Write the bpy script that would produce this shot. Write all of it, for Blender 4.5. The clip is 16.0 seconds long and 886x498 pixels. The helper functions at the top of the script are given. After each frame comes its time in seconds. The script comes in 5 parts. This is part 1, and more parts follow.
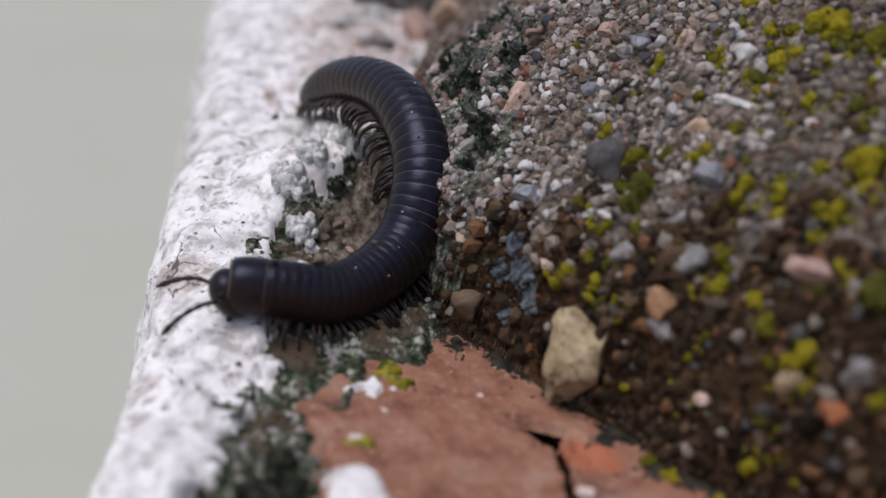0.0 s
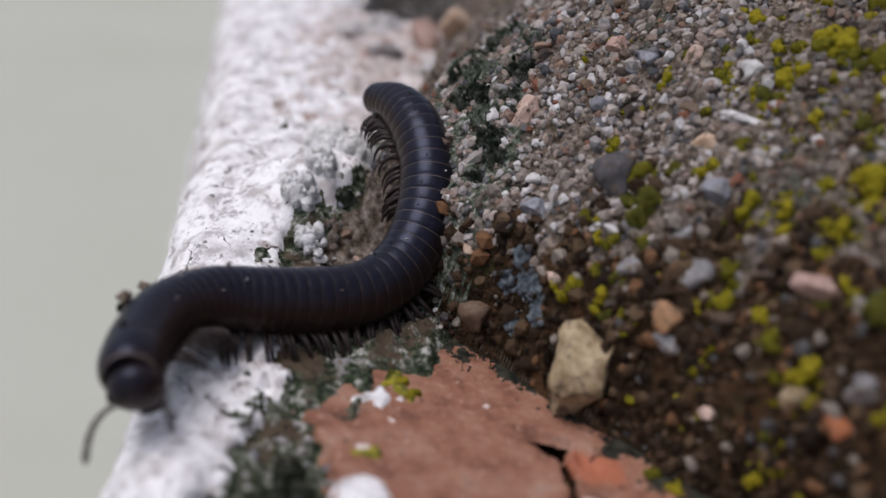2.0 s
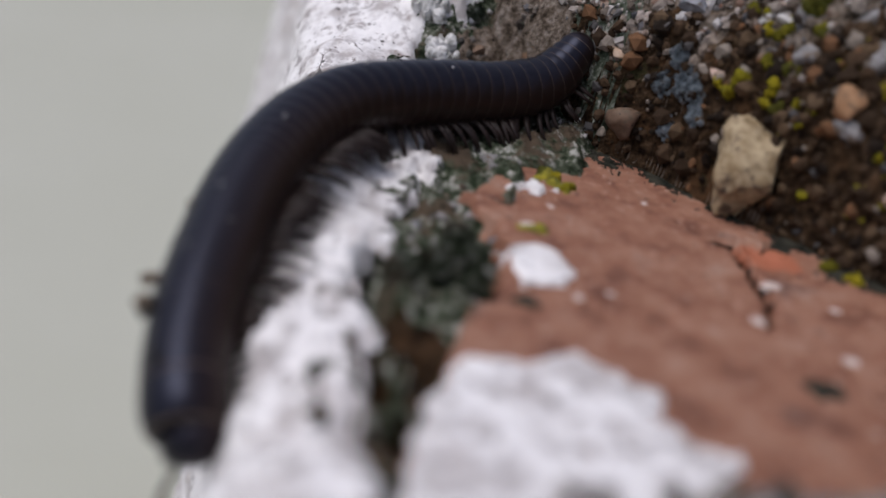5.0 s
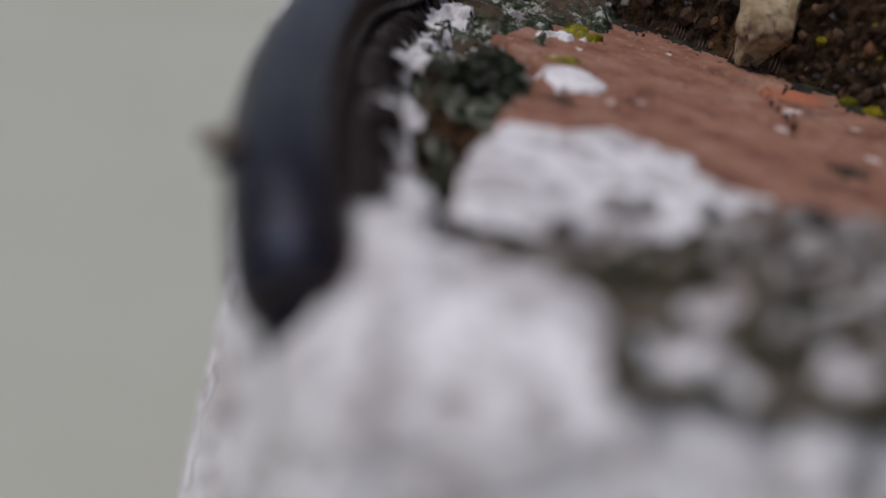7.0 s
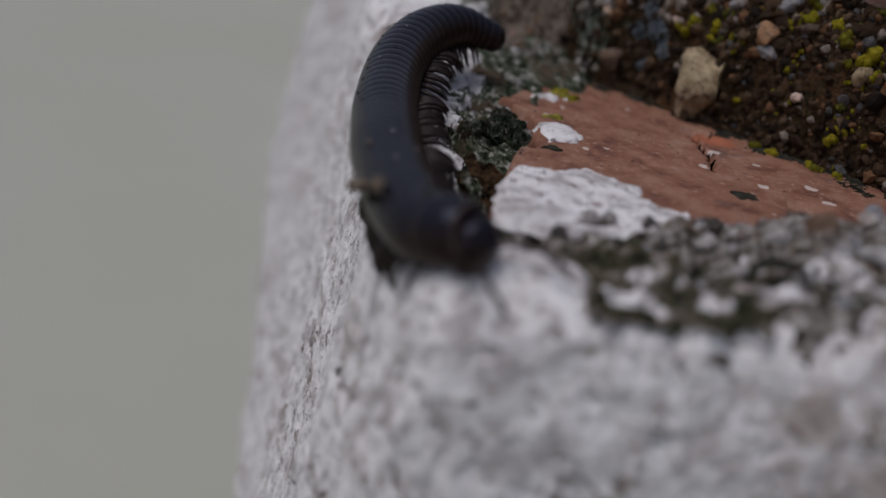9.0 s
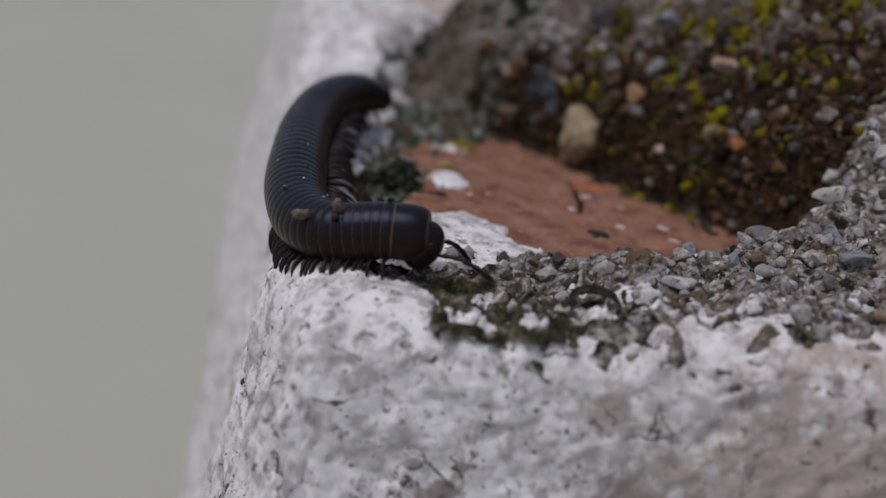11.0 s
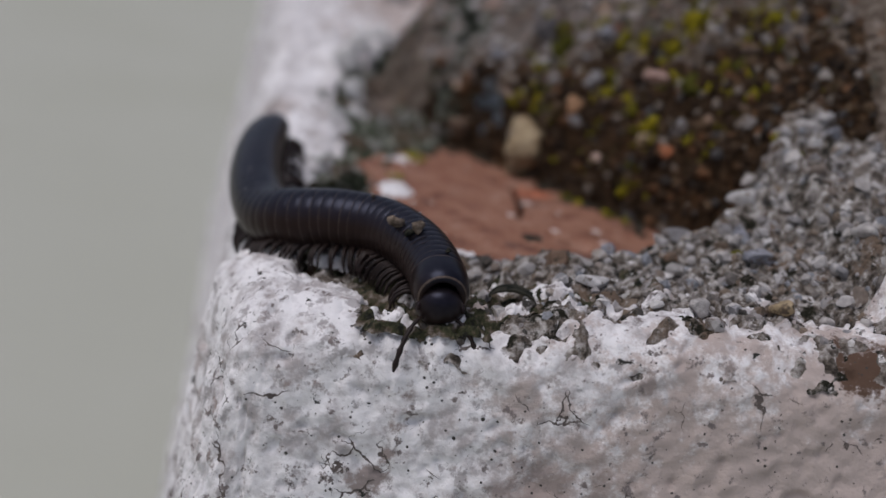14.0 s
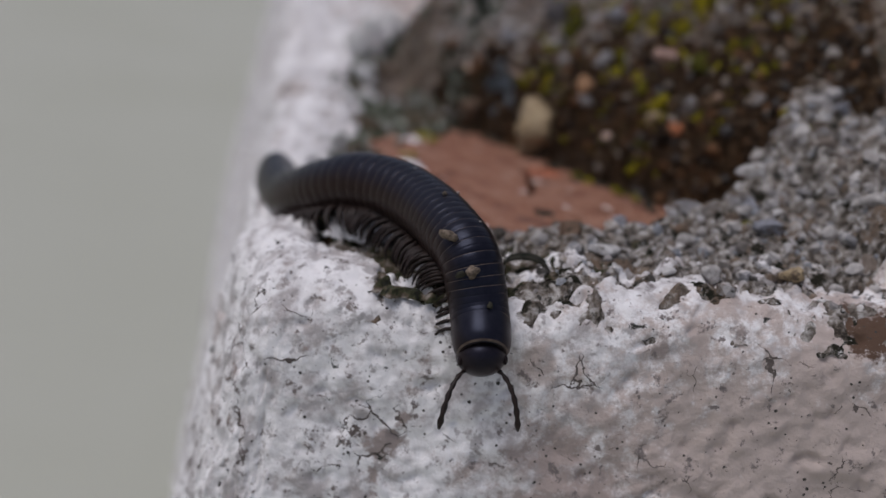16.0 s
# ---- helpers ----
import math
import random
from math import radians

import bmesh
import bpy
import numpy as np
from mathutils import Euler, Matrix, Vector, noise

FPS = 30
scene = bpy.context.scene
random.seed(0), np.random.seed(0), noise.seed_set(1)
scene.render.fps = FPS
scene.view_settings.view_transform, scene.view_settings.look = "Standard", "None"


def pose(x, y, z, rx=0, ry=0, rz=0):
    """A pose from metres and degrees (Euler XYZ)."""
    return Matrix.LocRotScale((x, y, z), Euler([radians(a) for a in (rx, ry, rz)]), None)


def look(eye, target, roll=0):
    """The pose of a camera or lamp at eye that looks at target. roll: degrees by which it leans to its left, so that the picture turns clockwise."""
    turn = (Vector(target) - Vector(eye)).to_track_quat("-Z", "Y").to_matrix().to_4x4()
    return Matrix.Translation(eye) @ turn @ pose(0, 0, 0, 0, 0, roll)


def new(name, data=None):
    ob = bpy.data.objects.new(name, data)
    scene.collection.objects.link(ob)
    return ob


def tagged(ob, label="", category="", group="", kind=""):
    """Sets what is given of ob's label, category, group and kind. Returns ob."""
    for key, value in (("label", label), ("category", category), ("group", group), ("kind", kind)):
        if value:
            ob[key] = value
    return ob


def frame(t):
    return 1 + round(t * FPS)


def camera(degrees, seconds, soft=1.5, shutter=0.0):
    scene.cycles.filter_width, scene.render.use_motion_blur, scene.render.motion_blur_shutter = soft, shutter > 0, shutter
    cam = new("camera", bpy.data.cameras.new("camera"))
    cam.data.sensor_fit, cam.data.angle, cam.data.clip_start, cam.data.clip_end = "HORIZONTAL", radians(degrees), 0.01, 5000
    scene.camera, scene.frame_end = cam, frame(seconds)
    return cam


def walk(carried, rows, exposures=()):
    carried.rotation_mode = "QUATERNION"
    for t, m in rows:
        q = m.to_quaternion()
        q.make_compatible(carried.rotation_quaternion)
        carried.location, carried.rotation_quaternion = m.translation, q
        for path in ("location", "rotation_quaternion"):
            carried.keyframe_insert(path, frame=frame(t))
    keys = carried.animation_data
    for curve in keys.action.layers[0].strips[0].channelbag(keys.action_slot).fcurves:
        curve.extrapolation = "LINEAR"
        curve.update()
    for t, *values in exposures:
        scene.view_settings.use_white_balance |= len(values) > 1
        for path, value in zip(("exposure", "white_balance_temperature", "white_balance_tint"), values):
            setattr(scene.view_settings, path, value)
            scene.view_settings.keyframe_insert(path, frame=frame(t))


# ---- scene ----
MM = 0.001  # the place is measured in millimetres

# ---- camera ----
cam = camera(45.0, 16.0, soft=1.5)
cam.data.dof.use_dof = True
cam.data.dof.aperture_fstop = 17.0
# seconds; x, y, z in mm; Euler degrees
PATH = [
    (0, -1.56, -64.46, 40.68, 68.245, -7.835, 4.376),
    (0.5, -1.47, -64.80, 40.93, 68.404, -7.878, 4.597),
    (1, -1.49, -64.53, 40.81, 68.288, -7.933, 4.752),
    (1.5, -1.95, -64.37, 41.03, 68.346, -8.140, 4.754),
    (2, -1.93, -64.96, 41.40, 68.456, -8.292, 4.798),
    (2.5, -1.45, -64.73, 40.90, 68.311, -8.236, 5.150),
    (3, -2.49, -64.87, 40.71, 67.978, -8.270, 5.089),
    (3.5, -5.28, -65.15, 36.73, 68.066, -9.183, 5.283),
    (4, -6.83, -65.95, 33.18, 67.413, -9.472, 5.820),
    (4.5, -8.13, -66.31, 29.41, 66.995, -9.572, 5.878),
    (5, -9.53, -67.08, 26.57, 65.961, -9.542, 6.712),
    (5.2, -9.14, -67.59, 25.07, 65.984, -9.412, 6.657),
    (7.3, -8.61, -78.77, 15.67, 66.926, -9.646, 7.131),
    (7.5, -7.18, -83.22, 16.48, 67.359, -9.523, 7.151),
    (8, -9.57, -94.67, 22.01, 67.238, -9.254, 6.350),
    (8.5, -11.11, -102.54, 23.54, 68.225, -9.644, 6.047),
    (9, -11.82, -103.32, 25.24, 67.916, -9.669, 5.627),
    (9.5, -7.76, -111.84, 27.53, 68.769, -9.751, 5.642),
    (10, -5.65, -113.51, 28.40, 69.040, -9.796, 5.274),
    (10.2, -5.06, -114.11, 29.19, 69.408, -10.091, 5.104),
    (12.3, 0.79, -120.04, 32.62, 70.471, -9.301, 4.115),
    (12.5, 1.78, -119.03, 32.31, 70.316, -9.210, 4.396),
    (13, 4.29, -118.23, 32.25, 70.348, -9.046, 4.716),
    (13.5, 4.60, -120.82, 33.48, 70.432, -9.033, 4.509),
    (14, 3.36, -123.36, 34.44, 70.727, -9.042, 4.571),
    (14.5, 2.93, -122.37, 34.26, 70.669, -8.953, 4.664),
    (15, 2.04, -122.60, 32.33, 70.576, -8.870, 4.821),
    (15.5, 3.81, -125.46, 33.22, 70.849, -8.829, 4.858),
    (16, 3.04, -125.77, 32.36, 70.670, -8.867, 4.822),
]
walk(cam, [(t, pose(x * MM, y * MM, z * MM, rx, ry, rz)) for t, x, y, z, rx, ry, rz in PATH],
     exposures=[(0, 0.44), (3.5, 0.48), (5, 0.33), (7.5, -0.18), (9, -0.38), (10.2, -0.3), (12.5, -0.03), (16, -0.1)])
# the point on which the lens is focused, drawn along as the focus follows the animal
focus_point = new("focus_point")
cam.data.dof.focus_object = focus_point
FOCUS = [(0, 96), (3, 96), (4, 93), (5.2, 91), (7.3, 88), (8, 96), (9, 97), (10.2, 94), (12.3, 88), (13.5, 87), (16, 84)]
DEPTH = {t: float(np.interp(t, [a for a, _ in FOCUS], [b for _, b in FOCUS])) for t, *_ in PATH}
walk(focus_point, [(t, pose(x * MM, y * MM, z * MM, rx, ry, rz) @ Matrix.Translation((0, 0, -DEPTH[t] * MM))) for t, x, y, z, rx, ry, rz in PATH])

# ---- world and light ----
world = bpy.data.worlds.new("overcast_sky")
scene.world = world
world.use_nodes = True
wn = world.node_tree
sky = wn.nodes.new("ShaderNodeTexSky")
sky.sky_type = "NISHITA"
sky.sun_disc = False
sky.sun_elevation, sky.sun_rotation = radians(68), radians(242)
sky.dust_density = 3.0
pale = wn.nodes.new("ShaderNodeHueSaturation")
pale.inputs["Saturation"].default_value = 0.62
wn.links.new(sky.outputs[0], pale.inputs["Color"])
veil = wn.nodes.new("ShaderNodeMix")      # thin cloud, faintly violet
veil.data_type, veil.blend_type = "RGBA", "MULTIPLY"
veil.inputs[0].default_value = 1.0
veil.inputs[7].default_value = (0.985, 0.968, 1.05, 1)
wn.links.new(pale.outputs[0], veil.inputs[6])
wn.links.new(veil.outputs[2], wn.nodes["Background"].inputs[0])
wn.nodes["Background"].inputs[1].default_value = 0.09
sun = new("sun", bpy.data.lights.new("sun", "SUN"))
sun.data.energy, sun.data.angle, sun.data.color = 1.1, radians(40), (1.0, 0.955, 0.95)
sun.matrix_world = look((-0.33, -0.18, 0.93), (0, 0, 0))


# ---- noise on arrays ----
def lattice(ix, iy, seed):
    h = (ix * 374761393 + iy * 668265263 + seed * 974634541) & 0xFFFFFFFF
    h = ((h ^ (h >> 13)) * 1274126177) & 0xFFFFFFFF
    return ((h ^ (h >> 16)) & 0xFFFF) / 65535.0


def noise2(x, y, seed):
    """Gradient noise, about -1 to 1."""
    x, y = np.asarray(x, float), np.asarray(y, float)
    ix, iy = np.floor(x).astype(np.int64), np.floor(y).astype(np.int64)
    fx, fy = x - ix, y - iy
    ux, uy = fx * fx * fx * (fx * (fx * 6 - 15) + 10), fy * fy * fy * (fy * (fy * 6 - 15) + 10)

    def g(dx, dy):
        a = lattice(ix + dx, iy + dy, seed) * 6.2831853
        return np.cos(a) * (fx - dx) + np.sin(a) * (fy - dy)
    low, high = g(0, 0) + ux * (g(1, 0) - g(0, 0)), g(0, 1) + ux * (g(1, 1) - g(0, 1))
    return 1.5 * (low + uy * (high - low))


def fbm(x, y, size, octaves, seed, gain=0.5):
    total, amp = 0.0, 1.0
    for k in range(octaves):
        total = total + amp * noise2(np.asarray(x) / size + 17.3 * k, np.asarray(y) / size - 9.1 * k, seed + k)
        size, amp = size / 2, amp * gain
    return total


def smooth(a, b, x):
    k = np.clip((np.asarray(x, float) - a) / (b - a), 0, 1)
    return k * k * (3 - 2 * k)


# ---- the shape of the broken wall head, in mm ----
FRONT = -41.0      # where the top turns down into the front face


def left_edge(y):
    y = np.asarray(y, float)
    return np.interp(y, [-60, -41, -30, -10, 10, 30, 60, 90, 140], [-10, -10.5, -14, -17.5, -21, -25, -31, -38, -50]) + 0.7 * noise2(y / 14.0, y * 0 + 3.3, 5)


def mortar_base(x, y):
    """The steep bed of old mortar behind the brick."""
    u = np.minimum(0.69 * x + 0.72 * y - 13.3, (x + 13.5) * 1.0)
    u = u + 0.9 * noise2(x / 9.0, y / 9.0, 11) + 0.3 * fbm(x, y, 2.8, 3, 13)
    return np.interp(u, [-6, 0, 0.9, 1.8, 4.2, 6, 8, 13, 20, 60], [-8, 0, 6.5, 10.6, 14.4, 16.6, 18.8, 24.0, 29.7, 48])


def front_drop(y):
    """How far the rounded front edge has fallen at y."""
    d = np.clip(FRONT - np.asarray(y, float), 0, 5.2)
    return 5.5 - np.sqrt(5.5 ** 2 - d * d)


def ridge_base(x, y):
    """The low ridge of broken render along the front."""
    z = np.interp(x, [-14, -4, 4, 8, 13, 60], [-1.0, -0.2, 0.7, 1.8, 3.1, 6.9]) + 0.25 * smooth(14, 33, x) * (np.maximum(y, FRONT) + 40) + 3.8 * smooth(32, 34, x + 0.3 * (y + 20))
    back = np.interp(x, [-30, -14, -6, 14, 20, 26, 30, 32.5, 34.5, 60], [-33, -30, -28, -27.5, -26, -23, -18.5, -14.5, -8, 20])
    z = z - 1.3 * np.clip(y - back, 0, None) ** 1.1
    return z + 0.8 * noise2(x / 7.0, np.maximum(y, FRONT) / 7.0, 21)


def strip_base(x, y):
    """The painted strip along the open edge."""
    z = -0.8 + 0.14 * np.clip(y, 0, None) + 0.9 * smooth(-27, -38, y)
    z = z + 5.0 * np.exp(-((x + 17) ** 2 + (y - 37) ** 2) / 60.0)
    z = z - 2.6 * np.exp(-((x + 13) / 4.5) ** 2 - ((y - 27) / 5.0) ** 2)
    return z + 0.5 * fbm(x, y, 11.0, 2, 31)


def inside(field):
    """A proud skin where the field is positive, sunk where it is negative."""
    return np.clip(0.6 * field, -5.0, 0.0)


def brink(y):
    """How far in the painted strip reaches."""
    return np.interp(y, [-60, -38, -34, -27, -19, -13, -6, 3, 9, 14, 20, 28, 34, 38, 45, 55, 70, 90], [-8, -11.4, -12.8, -14.2, -16, -17.4, -17.2, -16.5, -15, -15.5, -18.6, -19.6, -16.5, -13.5, -12.5, -16, -21, -28])


def plaster_top(x, y):
    """y may run on past the front edge, along the face."""
    field = (brink(y) - x) * 0.7 + 1.4 * fbm(x, y, 7.0, 4, 41) + 1.0 * fbm(x, y, 2.2, 3, 45) * smooth(-20, -10, y) * smooth(14, 6, y)
    bound = np.interp(x, [-14, -10, -6, -3, 1, 7, 11, 16, 20, 25, 30, 35, 60], [-36, -38.5, -39.5, -44.5, -45, -43, -44, -42.4, -41.4, -42.4, -41.4, -39, -39])
    front = (bound - y) * 0.6 + 1.6 * fbm(x, y, 6.0, 3, 43) + 0.7 * fbm(x, y, 1.7, 3, 47)
    yc = np.maximum(y, FRONT)
    base = np.maximum(strip_base(x, yc), np.where(yc < -30, ridge_base(x, yc), -9))
    return base + np.clip(1.5 * np.maximum(field, front), -5.0, 0.0) + 0.25


def ridge_top(x, y):
    field = (x + 9 + 2.0 * noise2(y / 6.0, x / 6.0, 51)) * 0.6
    return ridge_base(x, y) + inside(field) - 0.1 - front_drop(y)


def crust_top(x, y):
    """Grey, algae-grown undercoat that shows where the paint has gone."""
    z = strip_base(x, y) - 0.5 + 0.7 * fbm(x, y, 3.2, 4, 61) + 0.5 * np.abs(fbm(x, y, 1.3, 3, 65))
    side = np.clip((x + 8.5 + 1.2 * noise2(y / 4.0, y * 0, 63)) * 1.2, 0, None)
    side = np.where(y > 12, np.clip(x + 4, 0, None), side)
    pit = 4.5 * np.exp(-((x + 12.2 - 0.12 * (y + 22)) / 2.3) ** 2 - ((y + 23) / 8.5) ** 2)
    return z - side - pit - 2.0 * np.clip(left_edge(y) + 3.0 - x, 0, None)


def mortar_top(x, y):
    z = mortar_base(x, y)
    pits = np.clip(fbm(x, y, 1.7, 3, 73) - 0.30, 0, None) + np.clip(fbm(x, y, 4.0, 3, 75) - 0.45, 0, None)
    return z + (0.35 + 0.5 * smooth(7, 10, z)) * fbm(x, y, 2.6, 4, 71) - 1.3 * smooth(1, 5, z) * pits


def brick_top(x, y):
    return 0.07 * fbm(x, y, 8.0, 3, 81)


def top_of(x, y):
    """The highest surface over a place."""
    tops = [f(np.asarray(x, float), np.asarray(y, float)) for f in (plaster_top, ridge_top, crust_top, mortar_top)]
    return np.maximum.reduce(tops + [np.zeros_like(tops[0])])


def sheet(name, height, s_range, t_range, step, keep=None, rough=None, fold=False, radius=5.5, lean=(82, 80)):
    """A sheet over the wall head; with fold it turns down over the left and front edges. s runs from the left edge, t along y."""
    s, t = np.arange(s_range[0], s_range[1] + step, step), np.arange(t_range[0], t_range[1] + step, step)
    S, T = np.meshgrid(s, t)
    if fold:
        tc = np.maximum(T, FRONT)
        x, y = left_edge(tc) + np.maximum(S, 0), tc
        a, b = np.clip(-S, 0, None), np.clip(FRONT - T, 0, None)
        d = np.hypot(a, b) + 1e-9
        th = np.radians(lean[0] + (lean[1] - lean[0]) * (b / d))
        phi = np.minimum(d / radius, th)
        rest = np.clip(d - radius * th, 0, None)
        out, drop = radius * np.sin(phi) + rest * np.cos(th), radius * (1 - np.cos(phi)) + rest * np.sin(th)
        nx, ny, nz = -np.sin(phi) * a / d, -np.sin(phi) * b / d, np.cos(phi)
        X, Y, Z = x - out * a / d, y - out * b / d, height(x, T) - drop
        bump = rough(S, T) if rough else 0 * S
        X, Y, Z = X + nx * bump, Y + ny * bump, Z + nz * bump
    else:
        X, Y = S, T
        Z = height(X, Y)
        if rough:
            Z = Z + rough(X, Y)
    n, m = S.shape
    idx = np.arange(n * m).reshape(n, m)
    quads = np.stack([idx[:-1, :-1], idx[:-1, 1:], idx[1:, 1:], idx[1:, :-1]], -1).reshape(-1, 4)
    if keep is not None:
        ok = keep(S, T, X, Y, Z).ravel()
        quads = quads[ok[quads].any(1)]
    used = np.unique(quads)
    remap = np.zeros(n * m, int)
    remap[used] = np.arange(len(used))
    co = np.stack([X, Y, Z], -1).reshape(-1, 3)[used] * MM
    return grid_mesh(name, co, remap[quads])


def grid_mesh(name, co, quads, smooth_=True):
    me = bpy.data.meshes.new(name)
    k = quads.shape[1]
    me.vertices.add(len(co))
    me.vertices.foreach_set("co", np.asarray(co, np.float32).ravel())
    me.loops.add(quads.size)
    me.loops.foreach_set("vertex_index", np.asarray(quads, np.int32).ravel())
    me.polygons.add(len(quads))
    me.polygons.foreach_set("loop_start", np.arange(0, quads.size, k, dtype=np.int32))
    me.polygons.foreach_set("use_smooth", np.full(len(quads), smooth_))
    me.update()
    me.validate()
    return me


# ---- materials ----
def material(name, colours, size=2.0, rough=0.85, bump=0.3, grain=0.4, depth=0.15, spec=0.3, by="noise", layers=(), coat=0.0):
    """colours: stops of a ramp over noise of that size in mm, over the object's or over the island's random number.
    layers: (kind, size, low, high, colour) laid over it, where kind is noise or specks."""
    m = bpy.data.materials.new(name)
    m.use_nodes = True
    nt = m.node_tree
    link = nt.links.new
    b = nt.nodes["Principled BSDF"]
    geo = nt.nodes.new("ShaderNodeNewGeometry")

    def cloud(size, detail=5, rough_=0.62):
        n = nt.nodes.new("ShaderNodeTexNoise")
        n.inputs["Scale"].default_value = 1.0 / (size * MM)
        n.inputs["Detail"].default_value = detail
        n.inputs["Roughness"].default_value = rough_
        link(geo.outputs["Position"], n.inputs["Vector"])
        return n.outputs[0]
    ramp = nt.nodes.new("ShaderNodeValToRGB")
    el = ramp.color_ramp.elements
    while len(el) < len(colours):
        el.new(0.5)
    for e, (p, c) in zip(el, colours):
        e.position, e.color = p, (*c, 1)
    if by == "object":
        link(nt.nodes.new("ShaderNodeObjectInfo").outputs["Random"], ramp.inputs[0])
        ramp.color_ramp.interpolation = "CONSTANT"
    elif by == "island":
        link(geo.outputs["Random Per Island"], ramp.inputs[0])
        ramp.color_ramp.interpolation = "CONSTANT"
    else:
        link(cloud(size), ramp.inputs[0])
    colour = ramp.outputs[0]
    if by != "noise":
        mix = nt.nodes.new("ShaderNodeMix")
        mix.data_type, mix.blend_type = "RGBA", "MULTIPLY"
        mix.inputs[0].default_value = 0.8
        tone = nt.nodes.new("ShaderNodeMapRange")
        tone.inputs[1].default_value, tone.inputs[2].default_value = 0.3, 0.7
        tone.inputs[3].default_value, tone.inputs[4].default_value = 0.55, 1.15
        link(cloud(size), tone.inputs[0])
        link(colour, mix.inputs[6])
        link(tone.outputs[0], mix.inputs[7])
        colour = mix.outputs[2]
    for kind, size_, low, high, tint in layers:
        edge = nt.nodes.new("ShaderNodeMapRange")
        edge.interpolation_type = "SMOOTHSTEP"
        edge.inputs[1].default_value, edge.inputs[2].default_value = low, high
        if kind == "spot":
            far = nt.nodes.new("ShaderNodeVectorMath")
            far.operation = "DISTANCE"
            link(geo.outputs["Position"], far.inputs[0])
            far.inputs[1].default_value = [c * MM for c in size_[:3]]
            wob = nt.nodes.new("ShaderNodeMath")
            wob.operation = "MULTIPLY_ADD"
            wob.inputs[1].default_value = -1.0 / (size_[3] * MM)
            link(far.outputs["Value"], wob.inputs[0])
            ragged_ = nt.nodes.new("ShaderNodeMath")
            ragged_.operation = "MULTIPLY"
            ragged_.inputs[1].default_value = 3.2
            link(cloud(3.5, 8, 0.75), ragged_.inputs[0])
            link(ragged_.outputs[0], wob.inputs[2])
            link(wob.outputs[0], edge.inputs[0])
        elif kind == "cracks":
            v = nt.nodes.new("ShaderNodeTexVoronoi")
            v.feature = "DISTANCE_TO_EDGE"
            v.inputs["Scale"].default_value = 1.0 / (size_ * MM)
            bend = nt.nodes.new("ShaderNodeVectorMath")
            bend.operation = "MULTIPLY_ADD"
            bend.inputs[1].default_value = (size_ * MM * 0.9,) * 3
            n = nt.nodes.new("ShaderNodeTexNoise")
            n.inputs["Scale"].default_value = 1.6 / (size_ * MM)
            n.inputs["Detail"].default_value = 4
            link(geo.outputs["Position"], n.inputs["Vector"])
            link(n.outputs["Color"], bend.inputs[0])
            link(geo.outputs["Position"], bend.inputs[2])
            link(bend.outputs[0], v.inputs["Vector"])
            wob = nt.nodes.new("ShaderNodeMath")
            wob.operation = "MULTIPLY_ADD"
            wob.inputs[1].default_value = -0.25
            link(cloud(size_ * 1.5, 3), wob.inputs[0])
            link(v.outputs["Distance"], wob.inputs[2])
            link(wob.outputs[0], edge.inputs[0])
            edge.inputs[3].default_value, edge.inputs[4].default_value = 1.0, 0.0
        elif kind == "specks":
            v = nt.nodes.new("ShaderNodeTexVoronoi")
            v.inputs["Scale"].default_value = 1.0 / (size_ * MM)
            link(geo.outputs["Position"], v.inputs["Vector"])
            wob = nt.nodes.new("ShaderNodeMath")
            wob.operation = "MULTIPLY_ADD"
            wob.inputs[1].default_value = -0.9
            link(cloud(size_ * 3), wob.inputs[0])
            link(v.outputs["Distance"], wob.inputs[2])
            link(wob.outputs[0], edge.inputs[0])
            edge.inputs[1].default_value, edge.inputs[2].default_value = low, high
            edge.inputs[3].default_value, edge.inputs[4].default_value = 1.0, 0.0
        else:
            link(cloud(size_, 6, 0.68), edge.inputs[0])
        mix = nt.nodes.new("ShaderNodeMix")
        mix.data_type = "RGBA"
        link(edge.outputs[0], mix.inputs[0])
        link(colour, mix.inputs[6])
        mix.inputs[7].default_value = (*tint, 1)
        colour = mix.outputs[2]
    link(colour, b.inputs["Base Color"])
    b.inputs["Roughness"].default_value = rough
    b.inputs["Specular IOR Level"].default_value = spec
    b.inputs["Coat Weight"].default_value = coat
    b.inputs["Coat Roughness"].default_value = 0.15
    bp = nt.nodes.new("ShaderNodeBump")
    bp.inputs["Strength"].default_value = bump
    bp.inputs["Distance"].default_value = depth * MM
    both = nt.nodes.new("ShaderNodeMath")
    both.operation = "MULTIPLY_ADD"
    both.inputs[1].default_value = 2.0
    link(cloud(grain * 4.5, 3), both.inputs[0])
    link(cloud(grain, 5), both.inputs[2])
    link(both.outputs[0], bp.inputs["Height"])
    link(bp.outputs[0], b.inputs["Normal"])
    return m


